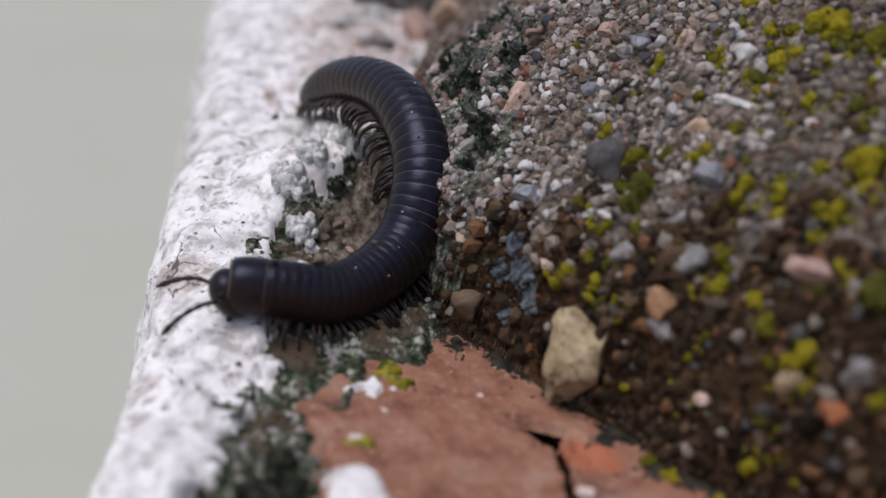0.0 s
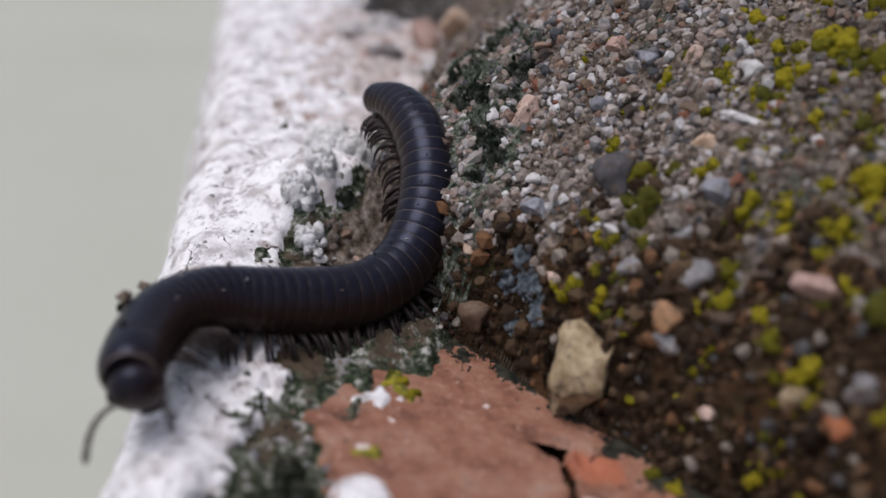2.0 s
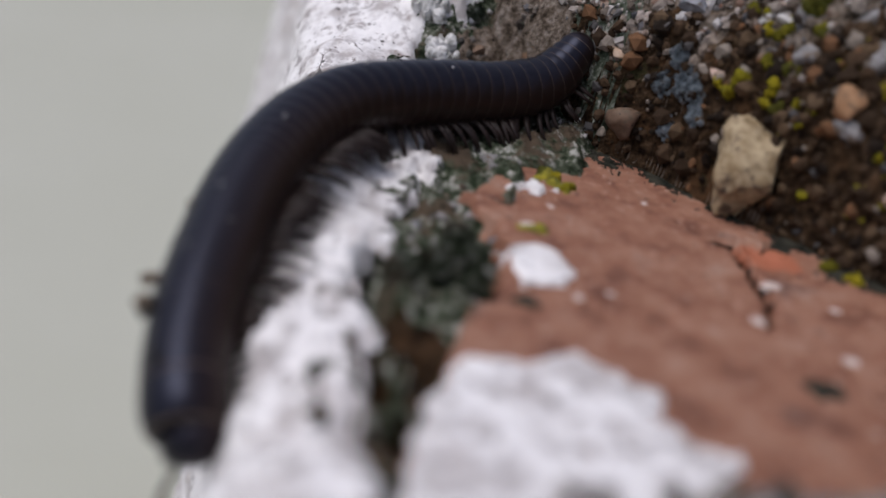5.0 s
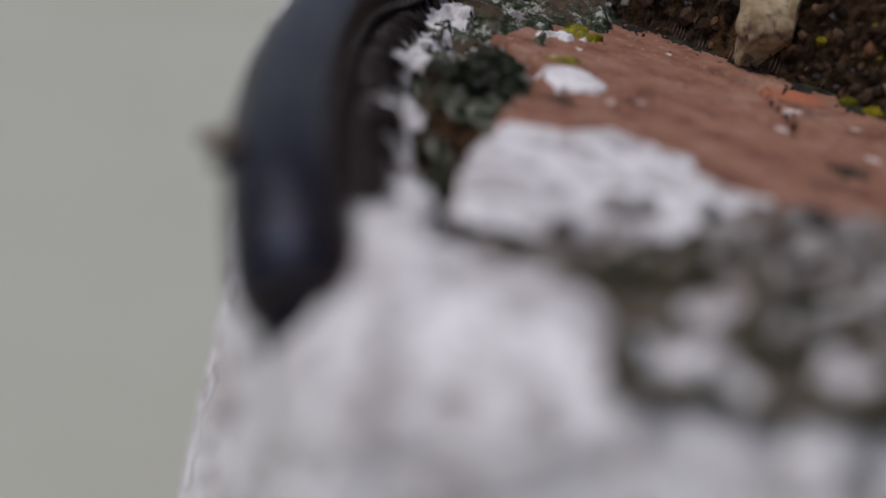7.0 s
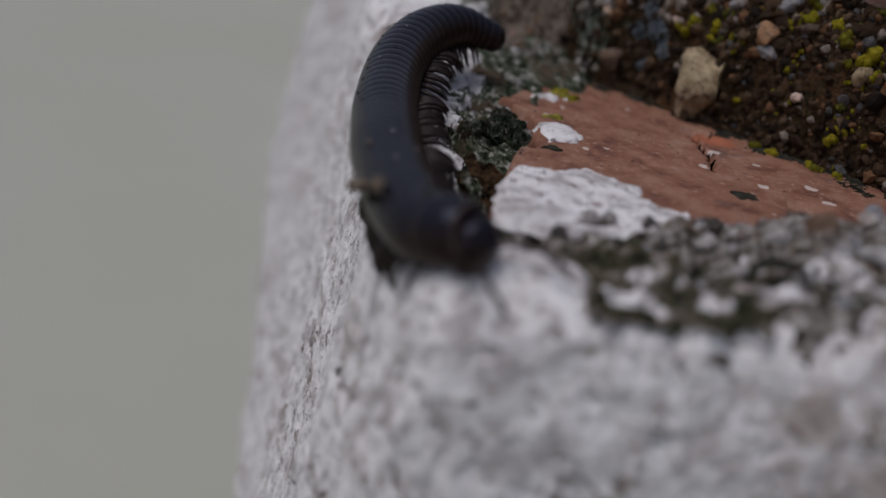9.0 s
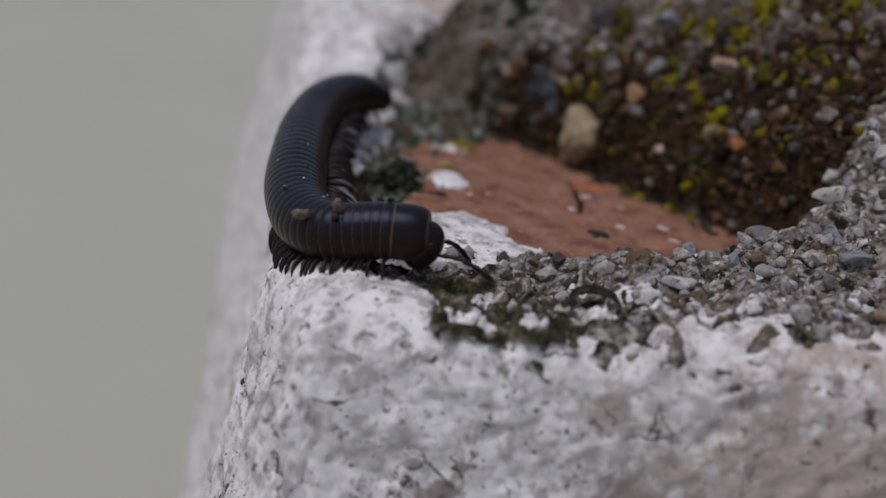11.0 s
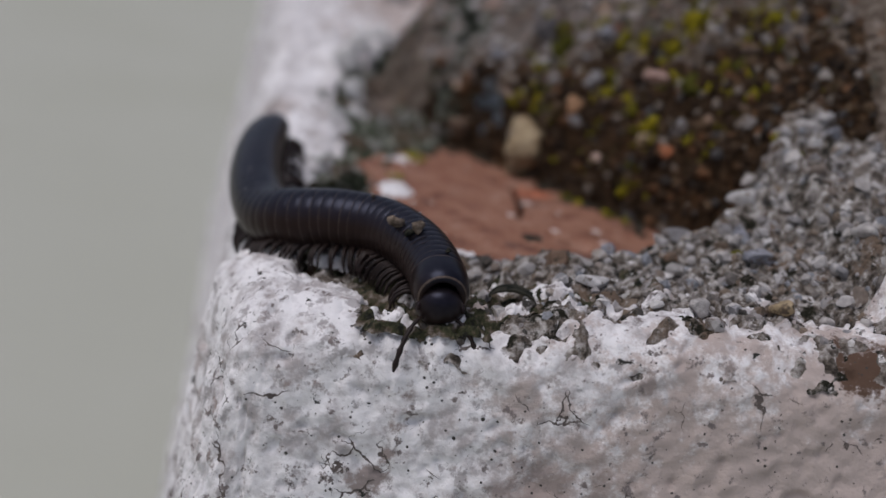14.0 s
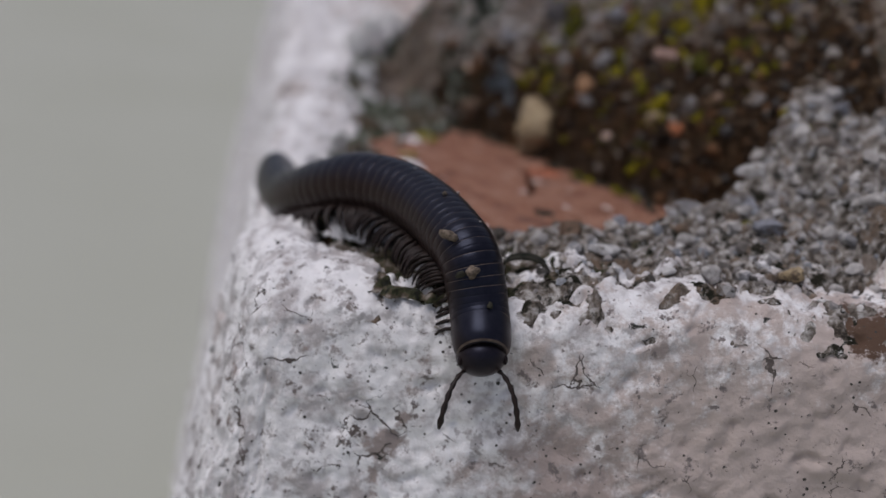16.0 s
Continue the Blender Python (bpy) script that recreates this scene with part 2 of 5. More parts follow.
PAINT = material("white_paint", [(0.36, (0.47, 0.435, 0.425)), (0.46, (0.72, 0.70, 0.695)), (0.56, (0.88, 0.865, 0.86))], 2.6, 0.8, 0.6, 0.3, 0.2, 0.25,
                 layers=[("noise", 1.8, 0.54, 0.63, (0.46, 0.435, 0.43)), ("spot", (33, -49, -12, 21), 0.45, 1.0, (0.50, 0.42, 0.38)), ("spot", (14, -49, -15, 9), 0.45, 1.35, (0.40, 0.33, 0.30)), ("spot", (36, -44, 3, 2.6), 0.5, 0.8, (0.10, 0.06, 0.04)),
                         ("noise", 11.0, 0.57, 0.68, (0.46, 0.395, 0.365)), ("noise", 4.5, 0.58, 0.66, (0.33, 0.28, 0.26)), ("cracks", 4.0, -0.142, -0.132, (0.12, 0.10, 0.09)), ("noise", 1.4, 0.585, 0.65, (0.21, 0.18, 0.17)),
                         ("noise", 2.6, 0.655, 0.68, (0.035, 0.036, 0.03)), ("specks", 0.8, -0.41, -0.36, (0.06, 0.055, 0.05))])
CRUST = material("algae_crust", [(0.36, (0.010, 0.014, 0.007)), (0.46, (0.034, 0.047, 0.026)), (0.55, (0.12, 0.13, 0.095)), (0.64, (0.46, 0.45, 0.41))], 0.9, 0.95, 0.9, 0.3, 0.3, 0.12,
                 layers=[("noise", 6.0, 0.52, 0.60, (0.095, 0.070, 0.048)), ("noise", 2.2, 0.60, 0.66, (0.010, 0.013, 0.006))])
TUFT = material("grey_green_algae", [(0.36, (0.020, 0.026, 0.016)), (0.47, (0.065, 0.080, 0.055)), (0.58, (0.17, 0.185, 0.15)), (0.68, (0.40, 0.41, 0.37))], 0.7, 0.95, 0.9, 0.25, 0.25, 0.12)
LIME = material("crumbly_lime", [(0.34, (0.30, 0.235, 0.205)), (0.46, (0.52, 0.455, 0.425)), (0.58, (0.72, 0.675, 0.65)), (0.68, (0.82, 0.79, 0.77))], 1.6, 0.9, 0.9, 0.3, 0.25, 0.2,
                layers=[("noise", 5.0, 0.53, 0.62, (0.34, 0.20, 0.15)), ("specks", 0.6, -0.43, -0.39, (0.06, 0.07, 0.05))])
LUMP = material("grey_white_crust", [(0.34, (0.34, 0.345, 0.315)), (0.44, (0.62, 0.615, 0.59)), (0.56, (0.86, 0.85, 0.84))], 0.8, 0.95, 0.9, 0.2, 0.2, 0.15,
                layers=[("specks", 0.45, -0.45, -0.41, (0.04, 0.05, 0.03))])
SOOT = material("black_crust", [(0.4, (0.012, 0.013, 0.010)), (0.6, (0.05, 0.048, 0.036))], 1.0, 0.95, 0.8, 0.3, 0.2, 0.12)
MORTAR = material("old_mortar", [(0.34, (0.041, 0.030, 0.021)), (0.44, (0.102, 0.078, 0.057)), (0.55, (0.201, 0.162, 0.130)), (0.68, (0.328, 0.283, 0.242))], 1.0, 0.95, 1.0, 0.28, 0.35, 0.1,
                  layers=[("noise", 6.0, 0.57, 0.66, (0.085, 0.090, 0.068)), ("noise", 3.0, 0.61, 0.68, (0.28, 0.165, 0.10)), ("noise", 0.6, 0.60, 0.66, (0.025, 0.018, 0.013))])
# brown soil tones, kept dark to stand in for shade
SHADED_SOIL = material("shaded_soil", [(0.36, (0.010, 0.006, 0.004)), (0.48, (0.032, 0.020, 0.011)), (0.60, (0.075, 0.046, 0.026)), (0.7, (0.13, 0.085, 0.052))], 0.8, 0.95, 1.0, 0.25, 0.35, 0.06,
                layers=[("noise", 4.0, 0.55, 0.64, (0.095, 0.052, 0.026)), ("noise", 5.5, 0.60, 0.68, (0.040, 0.042, 0.018))])
RENDER = material("grey_render", [(0.36, (0.045, 0.037, 0.030)), (0.47, (0.155, 0.132, 0.11)), (0.58, (0.37, 0.345, 0.32)), (0.7, (0.60, 0.58, 0.55))], 0.9, 0.95, 0.9, 0.35, 0.3, 0.15,
                  layers=[("noise", 7.0, 0.56, 0.66, (0.17, 0.125, 0.092)), ("noise", 3.0, 0.53, 0.60, (0.022, 0.021, 0.014)), ("noise", 1.6, 0.61, 0.65, (0.72, 0.70, 0.68))])
BRICK = material("red_brick", [(0.33, (0.13, 0.055, 0.037)), (0.46, (0.25, 0.113, 0.07)), (0.58, (0.31, 0.158, 0.104)), (0.7, (0.36, 0.225, 0.165))], 4.0, 0.75, 0.4, 0.3, 0.14,
                 layers=[("noise", 1.0, 0.57, 0.68, (0.42, 0.27, 0.21)), ("noise", 2.0, 0.62, 0.70, (0.10, 0.05, 0.04)), ("noise", 7.0, 0.58, 0.70, (0.16, 0.09, 0.07)),
                         ("specks", 1.1, -0.405, -0.365, (0.05, 0.03, 0.025)), ("noise", 0.5, 0.62, 0.68, (0.46, 0.33, 0.27)), ("specks", 4.0, -0.36, -0.33, (0.6, 0.5, 0.45)), ("spot", (9.6, 2.8, -0.3, 2.2), 0.5, 0.8, (0.38, 0.13, 0.07))])
SAND = material("mortar_sand", [(0.0, (0.113, 0.090, 0.070)), (0.22, (0.179, 0.148, 0.121)), (0.40, (0.048, 0.037, 0.030)), (0.52, (0.242, 0.207, 0.179)), (0.66, (0.129, 0.125, 0.133)),
                             (0.75, (0.195, 0.121, 0.090)), (0.83, (0.374, 0.339, 0.316)), (0.92, (0.066, 0.068, 0.076)), (0.965, (0.211, 0.086, 0.051))], 0.5, 0.75, 0.5, 0.2, 0.08, 0.25, by="island",
                layers=[("noise", 4.0, 0.54, 0.62, (0.29, 0.235, 0.19)), ("noise", 5.5, 0.59, 0.66, (0.075, 0.080, 0.062)), ("noise", 1.5, 0.61, 0.67, (0.045, 0.033, 0.025))])
# the darker sand, for grains on the shaded part of the mortar
SHADED_SAND = material("shaded_sand", [(0.0, (0.039, 0.024, 0.014)), (0.32, (0.066, 0.041, 0.024)), (0.52, (0.019, 0.013, 0.009)), (0.66, (0.111, 0.073, 0.043)), (0.80, (0.165, 0.085, 0.043)),
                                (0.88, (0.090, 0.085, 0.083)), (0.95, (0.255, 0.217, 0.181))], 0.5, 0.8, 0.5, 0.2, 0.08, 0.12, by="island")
QUARTZ = material("pale_sand", [(0.0, (0.40, 0.345, 0.305)), (0.22, (0.24, 0.20, 0.17)), (0.42, (0.37, 0.34, 0.325)), (0.56, (0.29, 0.22, 0.18)), (0.72, (0.11, 0.105, 0.105)), (0.89, (0.54, 0.52, 0.51))],
                  0.5, 0.6, 0.4, 0.2, 0.08, 0.35, by="island", layers=[("noise", 3.0, 0.58, 0.66, (0.33, 0.27, 0.22)), ("noise", 5.5, 0.61, 0.68, (0.085, 0.092, 0.070))])
GRIT = material("grey_sand", [(0.0, (0.17, 0.152, 0.138)), (0.22, (0.31, 0.29, 0.28)), (0.42, (0.065, 0.060, 0.053)), (0.58, (0.43, 0.41, 0.40)), (0.74, (0.21, 0.165, 0.125)), (0.85, (0.27, 0.28, 0.30)), (0.94, (0.68, 0.66, 0.64))],
                0.5, 0.75, 0.4, 0.2, 0.08, 0.25, by="island", layers=[("noise", 2.4, 0.56, 0.63, (0.48, 0.455, 0.43)), ("noise", 4.0, 0.56, 0.63, (0.13, 0.095, 0.068)), ("noise", 1.1, 0.62, 0.67, (0.03, 0.028, 0.02))])
STONES = {
    "pink": ((0.47, 0.32, 0.25), (0.60, 0.45, 0.375)), "pale": ((0.16, 0.155, 0.155), (0.28, 0.27, 0.27)), "slate": ((0.045, 0.042, 0.045), (0.10, 0.092, 0.095)),
    "ochre": ((0.24, 0.172, 0.092), (0.44, 0.35, 0.22)), "grey": ((0.15, 0.155, 0.175), (0.29, 0.295, 0.325)), "white": ((0.40, 0.385, 0.37), (0.62, 0.605, 0.59)),
    "peach": ((0.42, 0.275, 0.175), (0.58, 0.44, 0.335)), "orange": ((0.26, 0.13, 0.06), (0.38, 0.22, 0.12)), "rust": ((0.30, 0.09, 0.035), (0.42, 0.16, 0.07)),
    "brown": ((0.11, 0.068, 0.045), (0.20, 0.132, 0.09)), "rose": ((0.30, 0.18, 0.14), (0.44, 0.31, 0.265))}
STONE = {k: material(k + "_stone", [(0.36, a), (0.64, b)], 0.9, 0.65, 0.5, 0.5, 0.15, 0.25, layers=[("noise", 1.3, 0.53, 0.62, (0.13, 0.095, 0.065)), ("noise", 0.7, 0.60, 0.66, (0.05, 0.036, 0.024)), ("specks", 0.5, -0.42, -0.38, (0.05, 0.04, 0.03))]) for k, (a, b) in STONES.items()}
MIXED = material("mixed_stone", [(0.0, (0.225, 0.203, 0.188)), (0.2, (0.143, 0.094, 0.060)), (0.38, (0.315, 0.289, 0.262)), (0.55, (0.120, 0.120, 0.128)), (0.68, (0.247, 0.165, 0.116)), (0.8, (0.090, 0.060, 0.041)), (0.9, (0.405, 0.383, 0.367))],
                 0.8, 0.65, 0.5, 0.4, 0.12, by="object", layers=[("noise", 1.2, 0.55, 0.64, (0.13, 0.095, 0.065))])
DUSTY = material("limy_stone", [(0.0, (0.40, 0.375, 0.355)), (0.25, (0.29, 0.285, 0.29)), (0.45, (0.50, 0.475, 0.455)), (0.62, (0.22, 0.18, 0.15)), (0.78, (0.36, 0.31, 0.265)), (0.9, (0.64, 0.62, 0.60))],
                 0.8, 0.75, 0.6, 0.3, 0.15, 0.25, by="object", layers=[("noise", 1.6, 0.50, 0.60, (0.50, 0.475, 0.45)), ("noise", 1.0, 0.58, 0.66, (0.09, 0.07, 0.052))])
LICHEN = material("yellow_lichen", [(0.0, (0.13, 0.118, 0.010)), (0.25, (0.23, 0.20, 0.012)), (0.5, (0.085, 0.085, 0.014)), (0.7, (0.29, 0.24, 0.014))], 0.5, 0.9, 0.9, 0.15, 0.2, 0.12, by="object", layers=[("noise", 0.7, 0.58, 0.66, (0.045, 0.042, 0.012)), ("noise", 0.5, 0.60, 0.68, (0.34, 0.30, 0.04))])
BLUE_LICHEN = material("blue_lichen", [(0.38, (0.10, 0.12, 0.135)), (0.48, (0.22, 0.26, 0.295)), (0.62, (0.38, 0.43, 0.46))], 0.5, 0.9, 0.9, 0.15, 0.2, 0.15)
MOSS = material("brown_moss", [(0.35, (0.05, 0.045, 0.01)), (0.5, (0.16, 0.15, 0.02)), (0.65, (0.34, 0.29, 0.03))], 0.7, 0.95, 0.7, 0.2, 0.12)
CHITIN = material("dark_chitin", [(0.35, (0.0050, 0.0048, 0.0070)), (0.65, (0.0105, 0.0098, 0.0135))], 0.6, 0.29, 0.08, 0.12, 0.03, 0.29)


def brown_below(m, brown, sheen_tint, flank_tint, high, low):
    """A back tinted with a painted blue sky sheen that passes softly into brown flanks, by height on the part itself,
    in mm.
    """
    nt = m.node_tree
    b = nt.nodes["Principled BSDF"]
    own = nt.nodes.new("ShaderNodeTexCoord")
    xyz = nt.nodes.new("ShaderNodeSeparateXYZ")
    nt.links.new(own.outputs["Object"], xyz.inputs[0])
    fade = nt.nodes.new("ShaderNodeMapRange")
    fade.interpolation_type = "SMOOTHSTEP"
    fade.inputs[1].default_value, fade.inputs[2].default_value = low * MM, high * MM
    nt.links.new(xyz.outputs["Z"], fade.inputs[0])
    for socket, top_, under in (("Base Color", b.inputs["Base Color"].links[0].from_socket, brown), ("Specular Tint", sheen_tint, flank_tint)):
        mix = nt.nodes.new("ShaderNodeMix")
        mix.data_type = "RGBA"
        nt.links.new(fade.outputs[0], mix.inputs[0])
        mix.inputs[6].default_value = (*under, 1)
        if isinstance(top_, tuple):
            mix.inputs[7].default_value = (*top_, 1)
        else:
            nt.links.new(top_, mix.inputs[7])
        nt.links.new(mix.outputs[2], b.inputs[socket])


# the bluish tint on top imitates reflected sky; the brown is the animal's own
brown_below(CHITIN, (0.021, 0.013, 0.011), (0.60, 0.68, 1.0), (0.38, 0.30, 0.29), 2.3, -0.2)
RIM = material("ring_rim", [(0.35, (0.042, 0.028, 0.021)), (0.65, (0.105, 0.075, 0.058))], 0.4, 0.45, 0.1, 0.1, 0.02, 0.4)
LEG = material("leg_chitin", [(0.35, (0.010, 0.006, 0.005)), (0.65, (0.028, 0.017, 0.014))], 0.4, 0.45, 0.1, 0.1, 0.02, 0.25)
CRUMB = material("dirt_crumb", [(0.35, (0.07, 0.052, 0.038)), (0.65, (0.24, 0.19, 0.145))], 0.4, 0.95, 0.8, 0.2, 0.1)
CONCRETE = material("pale_paving", [(0.3, (0.44, 0.445, 0.37)), (0.7, (0.475, 0.48, 0.412))], 900.0, 0.9, 0.2, 20.0, 1.0)


# ---- the structure ----
def thing(name, me, mats, label="", category="", group="", kind="", parent=None):
    ob = new(name, me)
    if not me.materials:
        for m in mats if isinstance(mats, (list, tuple)) else [mats]:
            me.materials.append(m)
    if parent:
        ob.parent = parent
    return tagged(ob, label, category, group, kind)


def paint_rough(s, t):
    pits = np.clip(fbm(s, t, 2.2, 2, 99) - 0.45, 0, None)
    return 0.45 * fbm(s, t, 6.0, 3, 91) + 0.26 * np.abs(fbm(s, t, 2.4, 3, 95)) + 0.10 * fbm(s, t, 0.9, 2, 97) - 1.2 * pits


def shows(others, d):
    def keep(S, T, X, Y, Z):
        edge = (X < left_edge(np.maximum(Y, FRONT)) + 1) | (Y < FRONT + 1)
        return edge | (Z > np.maximum.reduce([g(X, Y) for g in others]) - d)
    return keep


flat = lambda x, y: x * 0
plaster = thing("wall_plaster", sheet("wall_plaster", plaster_top, (-75, 85), (-112, 130), 0.3, shows([mortar_top, crust_top, flat], 1.0), paint_rough, fold=True),
                PAINT, "flaking white-painted render over the wall's edge", "plaster", kind="structure")
mortar = thing("mortar_bed", sheet("mortar_bed", mortar_top, (-16, 75), (-25, 140), 0.25, lambda S, T, X, Y, Z: Z > -0.6), MORTAR,
               "sandy brown old mortar full of pebbles", "mortar", kind="structure")
ridge = thing("render_ridge", sheet("render_ridge", ridge_top, (-10, 60), (-46, 22), 0.2, shows([mortar_top, flat], 0.6), lambda x, y: 1.1 * fbm(x, y, 2.6, 5, 55)), RENDER,
              "grey crumbling render ridge with coarse sand", "render", kind="structure")
crust = thing("algae_crust", sheet("algae_crust", crust_top, (-36, 6), (-34, 100), 0.22, lambda S, T, X, Y, Z: (Z > -9) & (X > left_edge(Y) + 2)), CRUST,
              "dark green algae on crumbling undercoat", "algae", kind="structure")


def outline(x, y, points):
    """Signed distance to a closed outline, positive inside."""
    d, inside_ = np.full(x.shape, 1e9), np.zeros(x.shape, bool)
    for (ax, ay), (bx, by) in zip(points, points[1:] + points[:1]):
        k = np.clip(((x - ax) * (bx - ax) + (y - ay) * (by - ay)) / ((bx - ax) ** 2 + (by - ay) ** 2), 0, 1)
        d = np.minimum(d, np.hypot(x - ax - k * (bx - ax), y - ay - k * (by - ay)))
        if ay != by:
            inside_ ^= ((ay > y) != (by > y)) & (x < ax + (y - ay) * (bx - ax) / (by - ay))
    return np.where(inside_, d, -d)


def course(x, y, points):
    """Distance to an open line."""
    d = np.full(x.shape, 1e9)
    for (ax, ay), (bx, by) in zip(points, points[1:]):
        k = np.clip(((x - ax) * (bx - ax) + (y - ay) * (by - ay)) / ((bx - ax) ** 2 + (by - ay) ** 2), 0, 1)
        d = np.minimum(d, np.hypot(x - ax - k * (bx - ax), y - ay - k * (by - ay)))
    return d


CRACK = [(7.0, 4.6), (7.5, 3.0), (7.9, 0.8), (8.5, -2.8), (8.6, -5.5), (8.2, -8.6)]
HOLE = [(3.9, 7.0), (5.3, 5.0), (6.4, 3.8), (7.7, 4.1), (8.2, 6.2), (6.6, 6.7)]


def brick_skin(x, y):
    edge = np.interp(y, [-35, -20, -15, -10, -3, 0, 4, 9, 14, 18], [-9.8, -10, -9.4, -8.2, -8.2, -9.6, -11.6, -9.6, -7, -4])
    wear = np.clip(edge - x + 0.8 * fbm(x, y, 2.5, 3, 83), 0, None)
    wob = 0.25 * fbm(x, y, 1.2, 2, 85)
    slit = smooth(0.6, 0.1, course(x, y, CRACK) + wob) * np.interp(y, [-9, -6, 3], [0.4, 0.9, 1.2])
    hole = 0.9 * smooth(-0.5, 0.2, outline(x, y, HOLE) + wob)
    dents = 0.28 * np.clip(fbm(x, y, 3.4, 2, 87) - 0.42, 0, None)
    scar = 0.8 * smooth(1.6, 0.8, np.hypot((x - 14.6) / 1.4, (y + 14.5) / 1.1) + wob) + 0.5 * smooth(1.5, 0.7, np.hypot((x + 7.6) / 1.6, y - 4.2) + wob)
    chip = 0.5 * smooth(0.2, -0.5, outline(x, y, [(8.3, 5.9), (10.8, 3.0), (10.0, 1.6), (8.2, 3.0)]) * -1 + wob * 0.5)
    return brick_top(x, y) + 0.06 * fbm(x, y, 0.7, 3, 89, 0.7) - 3.5 * wear - slit - hole - dents - scar - chip


brick = thing("brick", sheet("brick", brick_skin, (-13, 34), (-36, 22), 0.16, 
              lambda S, T, X, Y, Z: (Z > -6) & (Y > -31) & (outline(X, Y, HOLE) + 0.25 * fbm(X, Y, 1.2, 2, 85) < 0.1)
              & (course(X, Y, CRACK) > np.interp(Y, [-9, -7, -3, 3], [0.0, 0.18, 0.36, 0.48]) + 0.15 * fbm(X, Y, 1.0, 2, 86))), BRICK, "cracked weathered red clay brick in the wall head", "brick")


def skin(name, field, base, thick, bounds, mat, label, category, step=0.16, group="", kind=""):
    """A thin flake that lies on another surface where the field is positive."""
    f = lambda x, y: base(x, y) + np.clip(field(x, y) * 1.5, -0.6, thick) + 0.03 * fbm(x, y, 0.8, 2, 103)
    me = sheet(name, f, bounds[:2], bounds[2:], step, lambda S, T, X, Y, Z: field(X, Y) > -0.35)
    return thing(name, me, mat, label, category, group, kind)


FLAKE = [(-8.2, -4.6), (-6.0, -2.9), (-4.6, -4.6), (-4.0, -6.8), (-4.6, -8.6), (-7.0, -9.6)]
PATCH = [(-10.4, -22), (-9.2, -19.3), (-7.3, -19.3), (-5.6, -18.7), (-4.2, -16.8), (-2.1, -17.9), (0.5, -19.3), (0.2, -21.5), (1.7, -23.4), (3.9, -23.6), (2.5, -30), (-6, -33), (-10.5, -32)]
ragged = lambda points, seed, k=1.0: (lambda x, y: outline(x, y, points) + k * 0.55 * fbm(x, y, 1.6, 3, seed))
skin("paint_flake", ragged(FLAKE, 111, 0.6), brick_top, 0.35, (-9.5, -3, -11, -2), PAINT, "small white paint flake on the red brick", "paint flake", group="paint left on the brick")
skin("paint_flake", ragged(PATCH, 113), brick_top, 0.4, (-12, 6, -34, -15), PAINT, "large ragged white paint patch on the red brick", "paint flake", group="paint left on the brick")
skin("lime_crust", ragged([(-8.6, 6.8), (-7.3, 8.8), (-5.2, 7.9), (-6.6, 6.2)], 115, 1.3), brick_top, 0.3, (-10, -4, 5, 10), PAINT, "crumbly white lime crust on the brick", "lime crust")
skin("lime_crust", ragged([(-10.6, 9.5), (-7.5, 12.5), (-4.5, 14.8), (-6.5, 15.5), (-11, 12)], 117, 1.6), brick_top, 0.4, (-13, -3, 7, 17), STONE["pale"], "thin grey lime crust beside the brick's corner", "lime crust")
skin("brown_moss", ragged([(-7.2, 10.6), (-6.2, 12.0), (-4.4, 8.0), (-5.4, 8.4)], 119, 1.2), brick_top, 0.5, (-9, -3, 6, 14), MOSS, "small yellow-green moss patch on the brick", "moss")
skin("brown_moss", ragged([(-7.8, -0.2), (-6.2, 0.8), (-5.4, -0.5), (-6.8, -1.2)], 121, 1.0), brick_top, 0.25, (-9, -4, -3, 3), MOSS, "thin greenish moss film on the brick", "moss")
foot = lambda x, y: np.minimum((mortar_base(x, y) + 4.2) * 0.25, 0.9) + 1.0 * fbm(x, y, 3.4, 3, 123, 0.6) + 0.55 * fbm(x, y, 0.5, 3, 124, 0.8) - 0.75 - 3 * np.clip(outline(x, y, HOLE) + 0.6, 0, 1)
skin("black_crust", foot, lambda x, y: brick_top(x, y) + 0.03, 0.08, (-6, 26, -8, 22), SOOT, "black and green algae crust along the brick's joint", "algae crust", 0.12)
skin("dark_stain", ragged([(8.8, -14.2), (10.6, -14.0), (10.8, -15.8), (9.2, -16.2)], 125, 1.2), brick_top, 0.12, (7, 13, -18, -12), SOOT, "dark weathered spot on the brick", "stain")
skin("dark_stain", ragged([(-7.6, -10.6), (-6.2, -10.4), (-6.0, -12), (-7.4, -12)], 127, 1.2), brick_top, 0.12, (-9, -4, -14, -9), SOOT, "dark weathered spot on the brick", "stain")


def shade_field(x, y):
    """Where the mortar is coloured darker for shade: low on the slope and to the right."""
    return (14.5 - mortar_base(x, y)) * 0.22 + np.clip((x - 10) * 0.10, -1.0, 2.2) + 1.3 * fbm(x, y, 4.0, 4, 151)


# the coat puts the shade of the steep mortar face into colour
skin("soil", shade_field, mortar_top, 0.18, (-6, 42, -20, 36), SHADED_SOIL, "dark brown soil coat painted in as shade on the mortar", "soil", step=0.28, kind="stuff")


